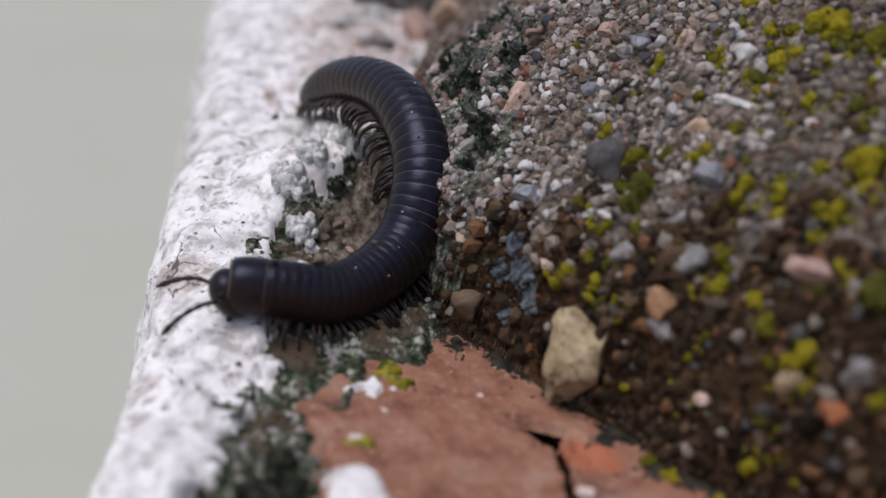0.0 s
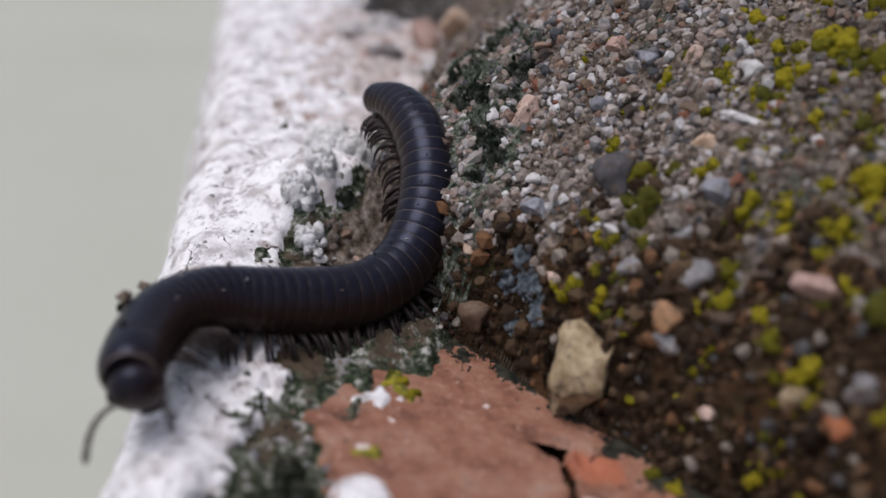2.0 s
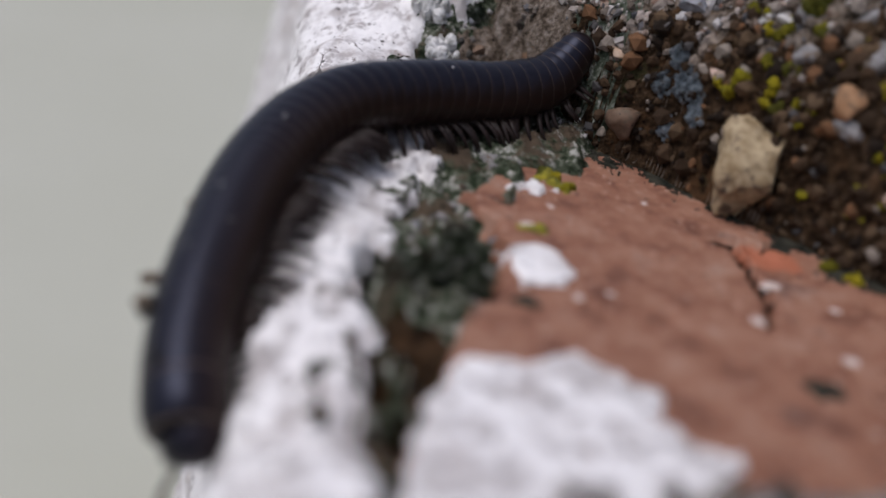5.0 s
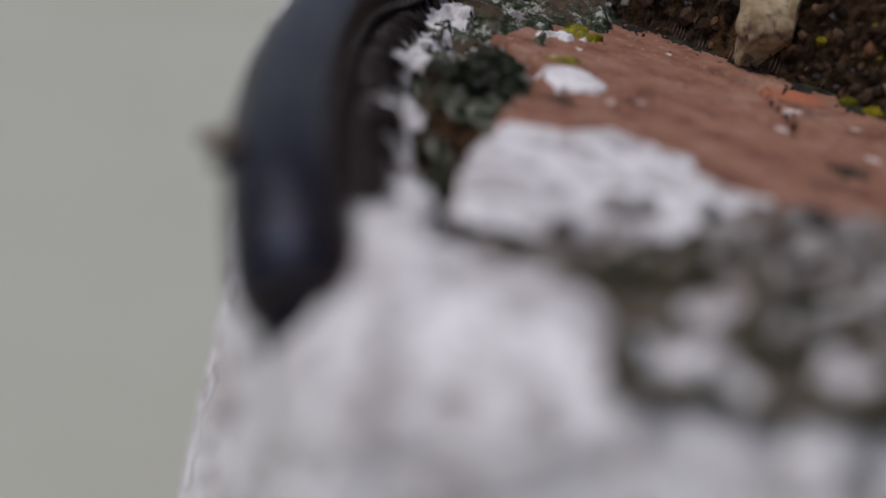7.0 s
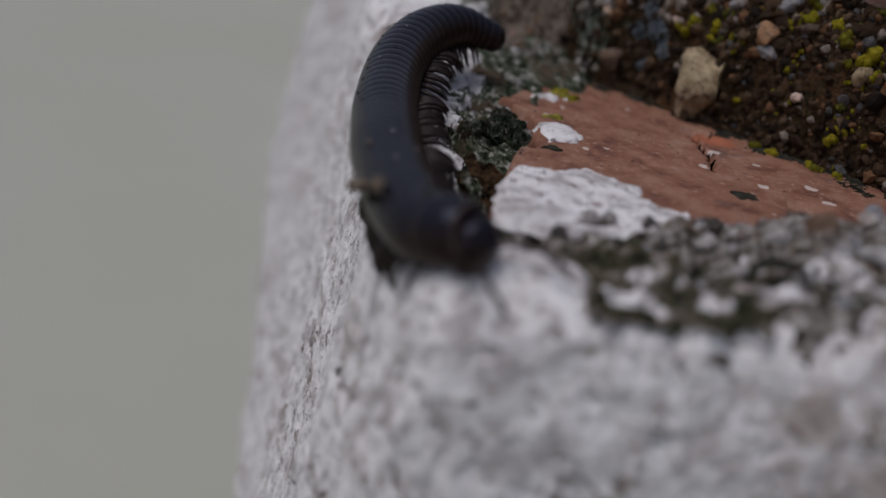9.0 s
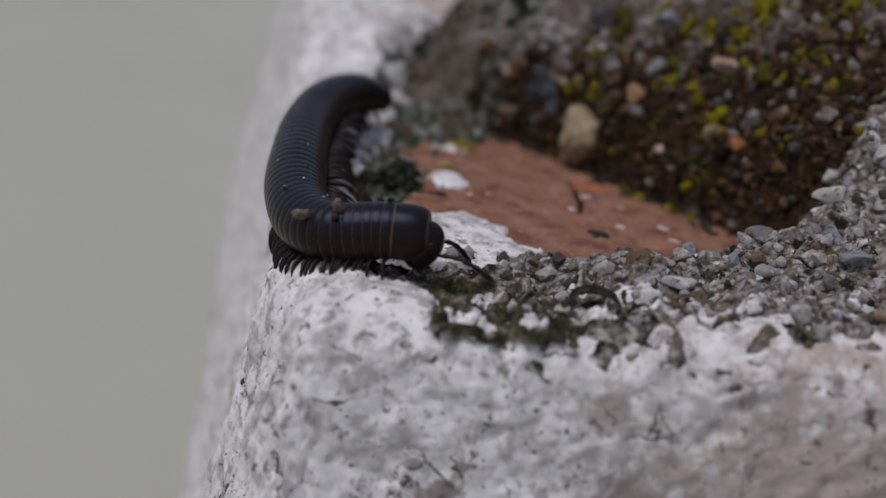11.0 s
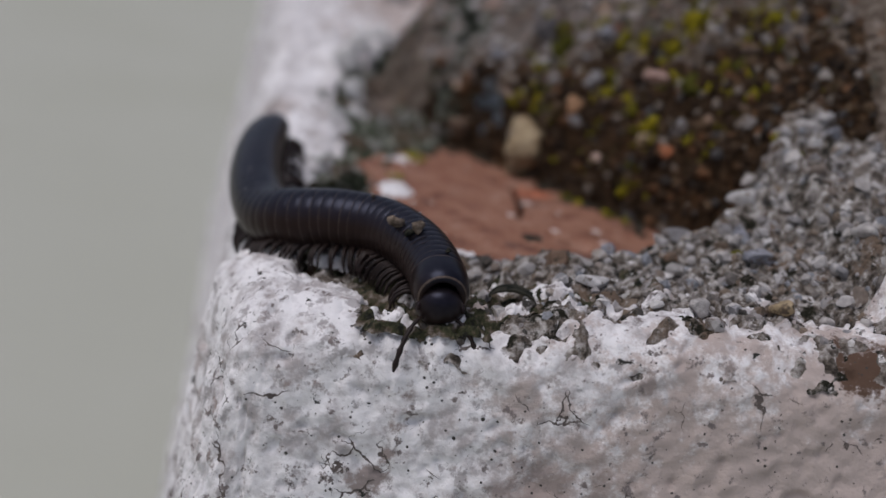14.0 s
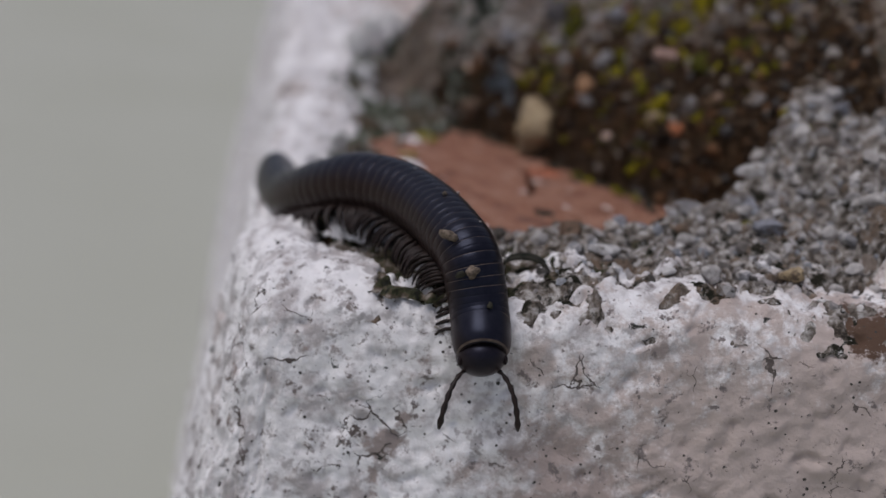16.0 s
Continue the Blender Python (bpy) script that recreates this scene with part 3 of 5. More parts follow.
skin("algae_film", ragged([(-7, 52), (-8, 44), (-7.5, 36), (-6.5, 29), (-5, 23), (-2.5, 20), (0, 22.5), (1.6, 27), (0.6, 32), (1.6, 38), (-0.5, 44), (-3, 52)], 157, 2.2), mortar_top, 0.22, (-13, 5, 19, 66), TUFT, "grey-green algae film along the mortar's edge", "algae", step=0.2, kind="stuff")
skin("loose_lime", lambda x, y: (y - 50) * 0.25 + 1.8 * fbm(x, y, 5.0, 4, 153), crust_top, 0.5, (-32, 4, 44, 100), LIME, "loose pinkish lime mortar behind the broken paint", "mortar", step=0.3, kind="stuff")
skin("earth_patch", ragged([(-17.5, 25.5), (-15.5, 31), (-12.5, 33.5), (-9.5, 30), (-10.5, 25), (-14, 23.5)], 155, 1.8), crust_top, 0.15, (-20, -7, 20, 37), MORTAR, "brown earthy mortar in the hollow of the undercoat", "mortar")


def ground_block(name, low, high):
    bm = bmesh.new()
    plan = [(-20, -52), (-58, 140), (-58, 900), (600, 900), (600, -52)]
    rings = [[bm.verts.new((x * MM, y * MM, z * MM)) for x, y in plan] for z in (low, high)]
    bm.faces.new(rings[1][::-1])
    bm.faces.new(rings[0])
    for k in range(len(plan)):
        bm.faces.new((rings[0][k], rings[0][k - 1], rings[1][k - 1], rings[1][k]))
    bmesh.ops.recalc_face_normals(bm, faces=bm.faces)
    me = bpy.data.meshes.new(name)
    bm.to_mesh(me)
    return me


thing("wall_body", ground_block("wall_body", -900, -74), PAINT, "white-painted wall below the broken head", "wall", kind="structure")
bm = bmesh.new()
plan = [(-45, 132), (-45, 900), (600, 900), (600, -38), (72, -38), (72, 132)]
low_, high_ = ([bm.verts.new((x * MM, y * MM, z * MM)) for x, y in plan] for z in (-74, 24))
bm.faces.new(high_[::-1])
for k in range(len(plan)):
    bm.faces.new((low_[k], low_[k - 1], high_[k - 1], high_[k]))
bmesh.ops.recalc_face_normals(bm, faces=bm.faces)
me = bpy.data.meshes.new("wall_head")
bm.to_mesh(me)
thing("wall_head", me, RENDER, "grey rough render on the rest of the wall head", "wall", kind="structure")
bm = bmesh.new()
bmesh.ops.create_grid(bm, x_segments=2, y_segments=2, size=200)
me = bpy.data.meshes.new("ground")
bm.to_mesh(me)
ground = thing("ground", me, CONCRETE, "pale greenish concrete ground far below", "ground", kind="structure")
ground.location = (0, 0, -0.9)


# ---- pebbles, sand and lichen ----
def stone_mesh(name, seed, detail=2, rough=0.10, flat_=1.0, facets=True, cut=(0.22, 0.40)):
    rnd = random.Random(seed)
    bm = bmesh.new()
    bmesh.ops.create_icosphere(bm, subdivisions=detail, radius=0.5)
    cuts = [(Vector((rnd.gauss(0, 1), rnd.gauss(0, 1), rnd.gauss(0, 1))).normalized(), rnd.uniform(*cut)) for _ in range(11)]
    off = Vector((seed * 3.1, seed * 1.7, 0))
    for v in bm.verts:
        for n, d in cuts:
            over = v.co.dot(n) - d
            if over > 0:
                v.co -= n * over
        v.co *= 1 + rough * noise.noise(v.co * 3 + off) + 0.4 * rough * noise.noise(v.co * 9 + off)
        v.co.z *= flat_
    for f in bm.faces:
        f.smooth = not facets
    me = bpy.data.meshes.new(name)
    bm.to_mesh(me)
    return me


def slope(f, x, y):
    h = 0.4
    return Vector((float(f(np.array([x - h]), np.array([y]))[0] - f(np.array([x + h]), np.array([y]))[0]),
                   float(f(np.array([x]), np.array([y - h]))[0] - f(np.array([x]), np.array([y + h]))[0]), 2 * h)).normalized()


def seat(f, x, y, w, h, sink, seed, lift=0.0):
    """A pose for a stone of that width and height, pressed into the surface f."""
    n = slope(f, x, y)
    z = float(f(np.array([x]), np.array([y]))[0])
    rnd = random.Random(seed)
    d = 0.8 * min(w, h)
    up = (n + Vector((rnd.uniform(-0.2, 0.2), -0.25, 0.25))).normalized()
    turn = up.to_track_quat("Z", "Y").to_matrix().to_4x4() @ pose(0, 0, 0, 0, 0, rnd.uniform(-20, 20))
    at = Vector((x, y, z)) + n * (d * (0.5 - sink) + lift)
    return Matrix.Translation(at * MM) @ turn @ Matrix.Diagonal((w * MM, h * MM, d * MM, 1))


PEBBLE = [stone_mesh("pebble", k, 3, 0.14, 1.0, k % 3 == 0) for k in range(9)]
BIG_PEBBLES = [
    (1.2, 29.1, 2.5, 3.6, "pink"), (-1.3, 32.8, 2.4, 1.6, "pale"), (8.9, 19.6, 3.5, 5.1, "slate"), (3.1, 19.9, 2.6, 2.4, "grey"), (2.4, 22.8, 1.4, 1.2, "white"),
    (5.1, 19.5, 1.1, 1.1, "white"), (0.4, 22.4, 1.2, 1.0, "white"), (7.1, 27.1, 2.2, 1.7, "grey"), (10.5, 28.4, 2.0, 1.8, "grey"), (15.3, 18.8, 2.8, 1.8, "peach"),
    (18.0, 19.4, 4.1, 1.6, "white"), (18.7, 23.6, 2.2, 2.0, "white"), (16.1, 13.7, 2.6, 2.9, "grey"), (14.9, 9.4, 2.6, 2.8, "pale"), (13.4, 8.0, 2.8, 2.6, "orange"),
    (13.8, 7.2, 3.0, 2.0, "pale"), (21.5, 1.1, 2.5, 2.5, "ochre"), (23.9, -1.5, 2.0, 2.1, "rust"), (25.0, -1.3, 2.8, 2.4, "pale")]
MORE_PEBBLES = [
    (16.8, 3.5, 1.2, 1.7, "pink"), (-0.3, 19.3, 2.9, 3.3, "brown"), (8.4, 31.5, 2.2, 2.6, "rose"), (10.4, 11.9, 1.9, 1.8, "pale"), (2.2, 41.0, 3.4, 2.0, "brown"),
    (22.4, 14.7, 1.9, 1.2, "white"), (14.2, 27.1, 2.0, 2.7, "pink"), (-2.0, 21.3, 1.8, 1.0, "peach"), (7.7, 15.7, 1.2, 1.0, "white"), (9.0, 14.9, 1.5, 1.1, "white"),
    (10.2, 14.3, 1.5, 1.3, "pale"), (22.2, 4.5, 3.7, 2.5, "rose"), (13.7, 12.0, 1.5, 2.6, "pale"), (-1.8, 29.3, 1.5, 1.5, "white"), (3.6, 28.5, 1.3, 1.5, "white"),
    (12.3, 28.0, 1.3, 1.4, "white"), (5.2, 15.3, 1.6, 1.1, "pink")]
RIDGE_PEBBLES = [
    (29.1, -20.1, 2.9, 2.6, "white"), (33.3, -14.3, 1.9, 1.8, "white"), (38.0, -13.9, 2.2, 2.2, "grey"), (35.3, -18.4, 1.6, 1.5, "pale"), (14.4, -35.4, 3.3, 1.7, "white"),
    (11.5, -31.9, 3.1, 2.8, "brown"), (16.6, -27.4, 2.1, 2.3, "grey"), (18.6, -27.1, 2.2, 1.8, "grey"), (25.2, -22.8, 1.7, 1.9, "peach"), (29.7, -39.4, 1.9, 1.9, "ochre"),
    (17.5, -35.4, 1.0, 1.6, "white"), (28.2, -25.7, 2.5, 2.1, "grey"), (22.0, -28.4, 1.9, 1.2, "brown"), (27.5, -23.3, 1.6, 1.6, "pale"), (36.8, -21.2, 2.3, 2.0, "pale"),
    (33.5, -24.2, 1.6, 1.4, "pale"), (22.9, -24.1, 4.0, 2.2, "pale"), (29.2, -30.8, 3.1, 2.1, "grey"), (31.3, -24.7, 2.4, 1.5, "pale"), (27.3, -37.4, 1.2, 1.4, "white")]
ridge_face = lambda x, y: ridge_top(x, y) + 1.1 * fbm(x, y, 2.6, 5, 55)
BY_COLOUR = {}
taken = []


def pebble(k, x, y, w, h, colour, f, parent):
    if (k % 9, colour) not in BY_COLOUR:
        me = PEBBLE[k % 9].copy()
        me.name = "pebble"
        me.materials.append(STONE.get(colour, DUSTY if colour == "limy" else MIXED))
        BY_COLOUR[k % 9, colour] = me
    ob = new("pebble", BY_COLOUR[k % 9, colour])
    ob.matrix_world = seat(f, x, y, w, h, 0.36, k)
    ob.parent = parent
    taken.append((x, y, 0.55 * max(w, h)))
    return ob


for k, (x, y, w, h, colour) in enumerate(BIG_PEBBLES + MORE_PEBBLES):
    pebble(k, x, y, w * 1.15, h * 1.1, colour, mortar_top, mortar)
for k, (x, y, w, h, colour) in enumerate(RIDGE_PEBBLES):
    pebble(k + 40, x, y, w * 1.15, h * 1.15, colour, ridge_face, ridge)
# the large ochre stone that stands out of the mortar above the brick
me = stone_mesh("ochre_stone", 77, 5, 0.20, 1.0, False, (0.33, 0.45))
stone = thing("ochre_stone", me, STONE["ochre"], "pale ochre rough stone bedded in the brown mortar", "stone")
stone.matrix_world = pose(8.3 * MM, 10.6 * MM, 4.0 * MM, 62, -14, -24) @ Matrix.Diagonal((6.5 * MM, 8.0 * MM, 4.8 * MM, 1))
for k, (x, y, w, h, colour) in enumerate([(-24, 90, 6.5, 5.0, "white"), (-20.5, 95, 8.0, 6.0, "white"), (-13, 91, 11.0, 8.0, "rose"), (-8, 86, 8.0, 6.0, "peach"), (-17.5, 83, 6.0, 4.5, "pale"), (-11, 76, 5.5, 4.0, "white"),
                                          (-13, 25.5, 2.6, 1.8, "grey"), (-15.5, 27.5, 2.4, 1.5, "white"), (-11, 27, 2.0, 1.4, "brown"), (-16.8, 24.8, 2.0, 1.3, "pale"), (-13.8, 30.5, 1.6, 1.2, "brown"), (-12.2, 29, 1.3, 1.0, "rose")]):
    pebble(k + 80, x, y, w, h, colour, top_of, crust)
rnd = random.Random(7)
k = 0
while k < 330:
    on_ridge = rnd.random() < 0.5
    x, y = ((rnd.uniform(30, 43), rnd.uniform(-26, -6)) if rnd.random() < 0.4 else (rnd.uniform(-2, 42), rnd.uniform(-41, -8))) if on_ridge else (rnd.uniform(-8, 40), rnd.uniform(-8, 60))
    f = ridge_face if on_ridge else mortar_top
    z = float(f(np.array([x]), np.array([y]))[0])
    if z < 0.6 or (on_ridge and z < float(mortar_top(np.array([x]), np.array([y]))[0])) or any(math.hypot(x - a, y - b) < r + 0.5 for a, b, r in taken):
        continue
    s = rnd.choice((1.0, 1.2, 1.5, 1.8, 2.2) if on_ridge else (0.9, 1.0, 1.2, 1.5, 1.9))
    pebble(k, x, y, s * rnd.uniform(0.9, 1.4), s, "limy" if on_ridge else "mixed", f, ridge if on_ridge else mortar)
    k += 1


def scatter(name, f, bounds, count, sizes, mat, seed, keep, label, sink=0.02, category="sand"):
    """Fine grains, joined: too many and too small to pick apart."""
    rng = np.random.default_rng(seed)
    base = bmesh.new()
    bmesh.ops.create_icosphere(base, subdivisions=1, radius=0.5)
    bco = np.array([v.co[:] for v in base.verts])
    bfa = np.array([[v.index for v in fc.verts] for fc in base.faces])
    base.free()
    x, y = rng.uniform(bounds[0], bounds[1], count), rng.uniform(bounds[2], bounds[3], count)
    z = f(x, y)
    h = 0.3
    n = np.stack([f(x - h, y) - f(x + h, y), f(x, y - h) - f(x, y + h), np.full(count, 2 * h)], -1)
    steep = np.linalg.norm(n, axis=1) / (2 * h)
    n /= np.linalg.norm(n, axis=1)[:, None]
    ok = keep(x, y, z) & (rng.uniform(0, 3.0, count) < steep)
    x, y, z, n = x[ok], y[ok], z[ok], n[ok]
    m = len(x)
    size = rng.choice(sizes, m) * rng.uniform(0.7, 1.3, m)
    ax = rng.normal(size=(m, 3, 3))
    q = np.linalg.qr(ax)[0]
    stretch = rng.uniform(0.65, 1.25, (m, 1, 3))
    jit = 1 + rng.uniform(-0.32, 0.25, (m, len(bco), 1))
    co = np.einsum("mij,mvj->mvi", q, bco[None] * stretch * jit) * size[:, None, None]
    co += (np.stack([x, y, z], -1) + n * size[:, None] * sink)[:, None]
    faces = (bfa[None] + (np.arange(m) * len(bco))[:, None, None]).reshape(-1, 3)
    return thing(name, grid_mesh(name, co.reshape(-1, 3) * MM, faces, False), mat, label, category, kind="stuff")


FINE = [0.16, 0.2, 0.26, 0.32, 0.42, 0.55, 0.8]
scatter("sand", mortar_top, (-14, 42, -10, 70), 42000, FINE + [1.1], SAND, 5, lambda x, y, z: (z > 0.2) & (z > ridge_top(x, y)) & (shade_field(x, y) < 0.1), "tan and grey sand grains in the mortar")
# shade on the low mortar is painted by these darker grains
scatter("sand", mortar_top, (-6, 42, -14, 40), 30000, FINE + [0.7, 1.0, 1.4], SHADED_SAND, 7, lambda x, y, z: (z > 0.2) & (z > ridge_top(x, y)) & (shade_field(x, y) > -0.1), "earthy brown grains coloured darker for the mortar's shaded part", 0.1)
# real pale grains, kept high to also paint the upward slope's brighter light
scatter("sand", mortar_top, (-8, 20, 14, 56), 12000, [0.2, 0.28, 0.38, 0.55, 0.8, 1.1], QUARTZ, 9, lambda x, y, z: (z > 9 + 5 * fbm(x, y, 3.0, 2, 140)) & (z - 0.55 * x > 9.5) & (fbm(x, y, 4.0, 2, 141) > -0.45), "pale quartz grains in the upper mortar")
scatter("lichen_granules", mortar_top, (4, 40, -6, 44), 12000, [0.25, 0.35, 0.5, 0.7], LICHEN, 12, lambda x, y, z: (z > 3) & (fbm(x, y, 6.0, 3, 145) + 0.5 * fbm(x, y, 1.6, 2, 146) > 0.75 - np.clip((x - 6) * 0.028, 0, 0.5)), "scattered granules of yellow-green lichen on the mortar", 0.15, "lichen")
scatter("sand", ridge_face, (-7, 46, -46, 6), 16000, [0.18, 0.25, 0.32, 0.42, 0.6, 0.9, 1.3], GRIT, 6, lambda x, y, z: (z > 0.2) & (z > mortar_top(x, y)) & (z > plaster_top(x, y) - 0.1) & (fbm(x, y, 3.0, 3, 143) > -0.45), "grey sand grains in the broken render", -0.2)
scatter("sand", crust_top, (-17, 0, -32, 42), 3500, [0.25, 0.35, 0.5, 0.8], GRIT, 8, lambda x, y, z: (z > -1.3) & ((y > 19) | (y < 6)) & (y > -8) & (z > plaster_top(x, y)) & (z > mortar_top(x, y)), "pale grit in the algae crust")


def cluster_mesh(name, seed, blobs, size=(0.07, 0.17), height=0.16, rough=0.25, cells=34, soft_=True):
    """A crusty patch about 1 across, of many small lobes grown into one another; its rim is sunk below z = 0."""
    rng = np.random.default_rng(seed)
    spots_ = [np.zeros(2)]
    while len(spots_) < blobs:
        p = spots_[rng.integers(len(spots_))] + rng.normal(size=2) * 0.15
        if np.hypot(*p) < 0.48:
            spots_.append(p)
    g = np.linspace(-0.66, 0.66, cells)
    X, Y = np.meshgrid(g, g)
    X, Y = X + rng.uniform(-0.3, 0.3, X.shape) * (g[1] - g[0]), Y + rng.uniform(-0.3, 0.3, X.shape) * (g[1] - g[0])
    Z = np.full(X.shape, -0.2)
    for k, p in enumerate(spots_):
        r = rng.uniform(*size) * (1.5 if k % 5 == 0 else 1.0)
        a, squeeze = rng.uniform(0, 3.14), rng.uniform(0.7, 1.0)
        u, v = (X - p[0]) * math.cos(a) + (Y - p[1]) * math.sin(a), (Y - p[1]) * math.cos(a) - (X - p[0]) * math.sin(a)
        d2 = r * r - u * u - (v / squeeze) ** 2
        Z = np.maximum(Z, np.where(d2 > 0, height * (1 - 2.4 * (p @ p)) + rng.uniform(-0.04, 0.05) + np.sqrt(np.maximum(d2, 0)), -0.2))
    Z = Z + rough * 0.12 * rng.uniform(-1, 1, Z.shape) * (Z > -0.1)
    idx = np.arange(cells * cells).reshape(cells, cells)
    quads = np.stack([idx[:-1, :-1], idx[:-1, 1:], idx[1:, 1:], idx[1:, :-1]], -1).reshape(-1, 4)
    quads = quads[(Z.ravel()[quads] > -0.1).any(1)]
    used = np.unique(quads)
    remap = np.zeros(cells * cells, int)
    remap[used] = np.arange(len(used))
    return grid_mesh(name, np.stack([X, Y, Z], -1).reshape(-1, 3)[used], remap[quads], soft_)


LICHENS = [cluster_mesh("lichen", k, 10 + 4 * (k % 4), (0.09, 0.19), 0.20, 0.25) for k in range(8)]
for me in LICHENS:
    me.materials.append(LICHEN)
SPOTS = [(12.1, 25.2, 1.7), (7.0, 16.7, 1.1), (10.6, 18.3, 2.0), (11.2, 14.7, 3.2), (8.7, 22.1, 1.2), (12.7, 17.9, 1.4), (18.0, 11.9, 2.2), (20.2, 10.3, 1.3), (22.4, 11.3, 1.3),
         (25.3, 9.6, 3.8), (9.1, 14.3, 1.4), (10.9, 13.3, 1.1), (6.7, 13.7, 2.3), (8.8, 11.9, 1.2), (9.2, 12.3, 1.1), (10.1, 11.6, 0.9), (16.8, 8.3, 1.9), (16.8, 7.2, 1.7), (19.3, 5.2, 1.5)]
MORE_SPOTS = [(15.0, 7.9, 1.0), (19.9, 3.2, 1.7), (22.0, 1.5, 2.0), (24.1, 3.0, 1.4), (25.7, 1.2, 2.4), (23.4, 24.6, 2.4), (25.0, 22.1, 2.1), (26.8, 20.6, 2.9), (20.9, 22.1, 1.9), (21.6, 25.3, 1.5),
              (16.5, 26.7, 1.2), (19.1, 28.7, 1.5), (25.4, 14.7, 1.6), (22.5, 8.0, 1.7), (15.5, 15.9, 1.8), (17.4, 16.0, 1.3), (23.5, 7.6, 1.5), (14.9, 21.9, 0.9), (19.4, 20.2, 1.1)]
rnd = random.Random(11)
spots = SPOTS + MORE_SPOTS
while len(spots) < 120:
    x, y = rnd.uniform(10, 36), rnd.uniform(-4, 36)
    if rnd.random() < 0.15 + 0.03 * (x - 10) and fbm(np.array([x]), np.array([y]), 9.0, 2, 131)[0] > -0.05:
        spots.append((x, y, rnd.choice((0.7, 0.9, 1.2, 1.6))))
near = []
for x, y, s in spots:
    near.append((x, y, 0.8 * s))
    for _ in range(3 if s > 1.8 else 1 if s > 1.0 else 0):
        a = rnd.uniform(0, 6.283)
        near.append((x + 0.75 * s * math.cos(a), y + 0.75 * s * math.sin(a), rnd.uniform(0.4, 0.9)))
for k, (x, y, s) in enumerate(near[:285]):
    ob = new("lichen", LICHENS[k % 8])
    ob.matrix_world = seat(mortar_top, x, y, s * 1.55, s * 1.55, 0.42, k, 0.0)
    tagged(ob, "mustard-yellow cushion lichen on the brown mortar", "lichen", "yellow lichens on the mortar")
for k, (x, y) in enumerate([(-4.5, 9.0), (-5.6, 10.4), (-6.4, 11.2), (13.5, 3.0), (15.5, 1.6), (18.5, -0.6), (20.6, -3.0), (19.2, -1.8), (31, -17), (34, -17.5), (33, -12), (27, -30)]):
    f = top_of
    ob = new("lichen", LICHENS[(k + 3) % 8])
    ob.matrix_world = seat(f, x, y, 1.6, 1.4, 0.45, k + 200, 0.0)
    tagged(ob, "small yellow-green lichen at the joint", "lichen", "yellow lichens on the mortar")
me = cluster_mesh("blue_lichen", 50, 60, (0.05, 0.11), 0.10, 1.0, 60, False)
for k, (x, y, s) in enumerate([(1.7, 18.3, 2.0), (2.6, 18.2, 2.2), (3.3, 17.0, 2.4), (4.0, 16.2, 2.2), (2.7, 17.0, 1.9), (4.4, 15.2, 2.0)]):
    ob = thing("blue_lichen", me, BLUE_LICHEN, "pale blue-grey leafy lichen on the mortar", "lichen", "blue lichens on the mortar")
    ob.matrix_world = seat(mortar_top, x, y, s, s * 1.1, 0.45, k + 300, 0.0)
# green-black algae tufts along the mortar behind the animal and in the gully beside the brick
me, far_tuft = (cluster_mesh("algae_tuft", k, 110, (0.03, 0.075), 0.12, 1.2, 72, False) for k in (60, 61))
for k, (x, y, s) in enumerate([(-1.3, 28.1, 3.8), (-2.6, 30.2, 3.4), (-0.8, 26.0, 3.0), (-3.4, 37.6, 4.4), (-4.6, 34.0, 3.4), (-1.8, 42.0, 4.4), (-0.4, 31.5, 2.6), (-3.2, 33.6, 3.0), (-5.0, 40.5, 4.0), (0.4, 33.6, 3.4), (-3.0, 41.5, 4.4), (0.6, 29.8, 2.6), (-2.4, 25.2, 2.4), (1.0, 37.2, 3.6), (-5.6, 44.5, 4.6),
                               (-10.2, -7.0, 2.4), (-9.8, -9.5, 2.2), (-11.4, -4.4, 2.6), (-12.4, -8.6, 2.4), (-14.2, -10.5, 2.2), (-14.8, 33.6, 2.4), (-9.8, 33.0, 2.6), (-17.2, 22.6, 1.8)]):
    ob = thing("algae_tuft", me if y < 20 else far_tuft, CRUST if y < 20 else TUFT, "dark green crumbly algae tuft" if y < 20 else "grey-green crumbly algae tuft", "algae", "algae tufts on the wall head")
    ob.matrix_world = seat(top_of, x, y, s, s, 0.5, k + 400, 0.0)
me = cluster_mesh("lime_lump", 70, 60, (0.05, 0.13), 0.16, 0.4, 56)
for k, (x, y, s) in enumerate([(-18.6, 48.5, 5.0), (-16.8, 43.5, 4.4), (-15.4, 39.0, 3.6), (-17.2, 28.6, 3.0), (-19.2, 31.6, 3.4), (-18.0, 35.0, 3.0), (-15.6, 23.2, 2.6), (-17.6, 17.4, 2.2)]):
    ob = thing("lime_lump", me, LUMP, "crumbly grey-white crust lump at the paint's broken edge", "crust", "crust lumps along the paint's edge")
    ob.matrix_world = seat(top_of, x, y, 1.25 * s, 1.25 * s, 0.36, k + 500, 0.0)


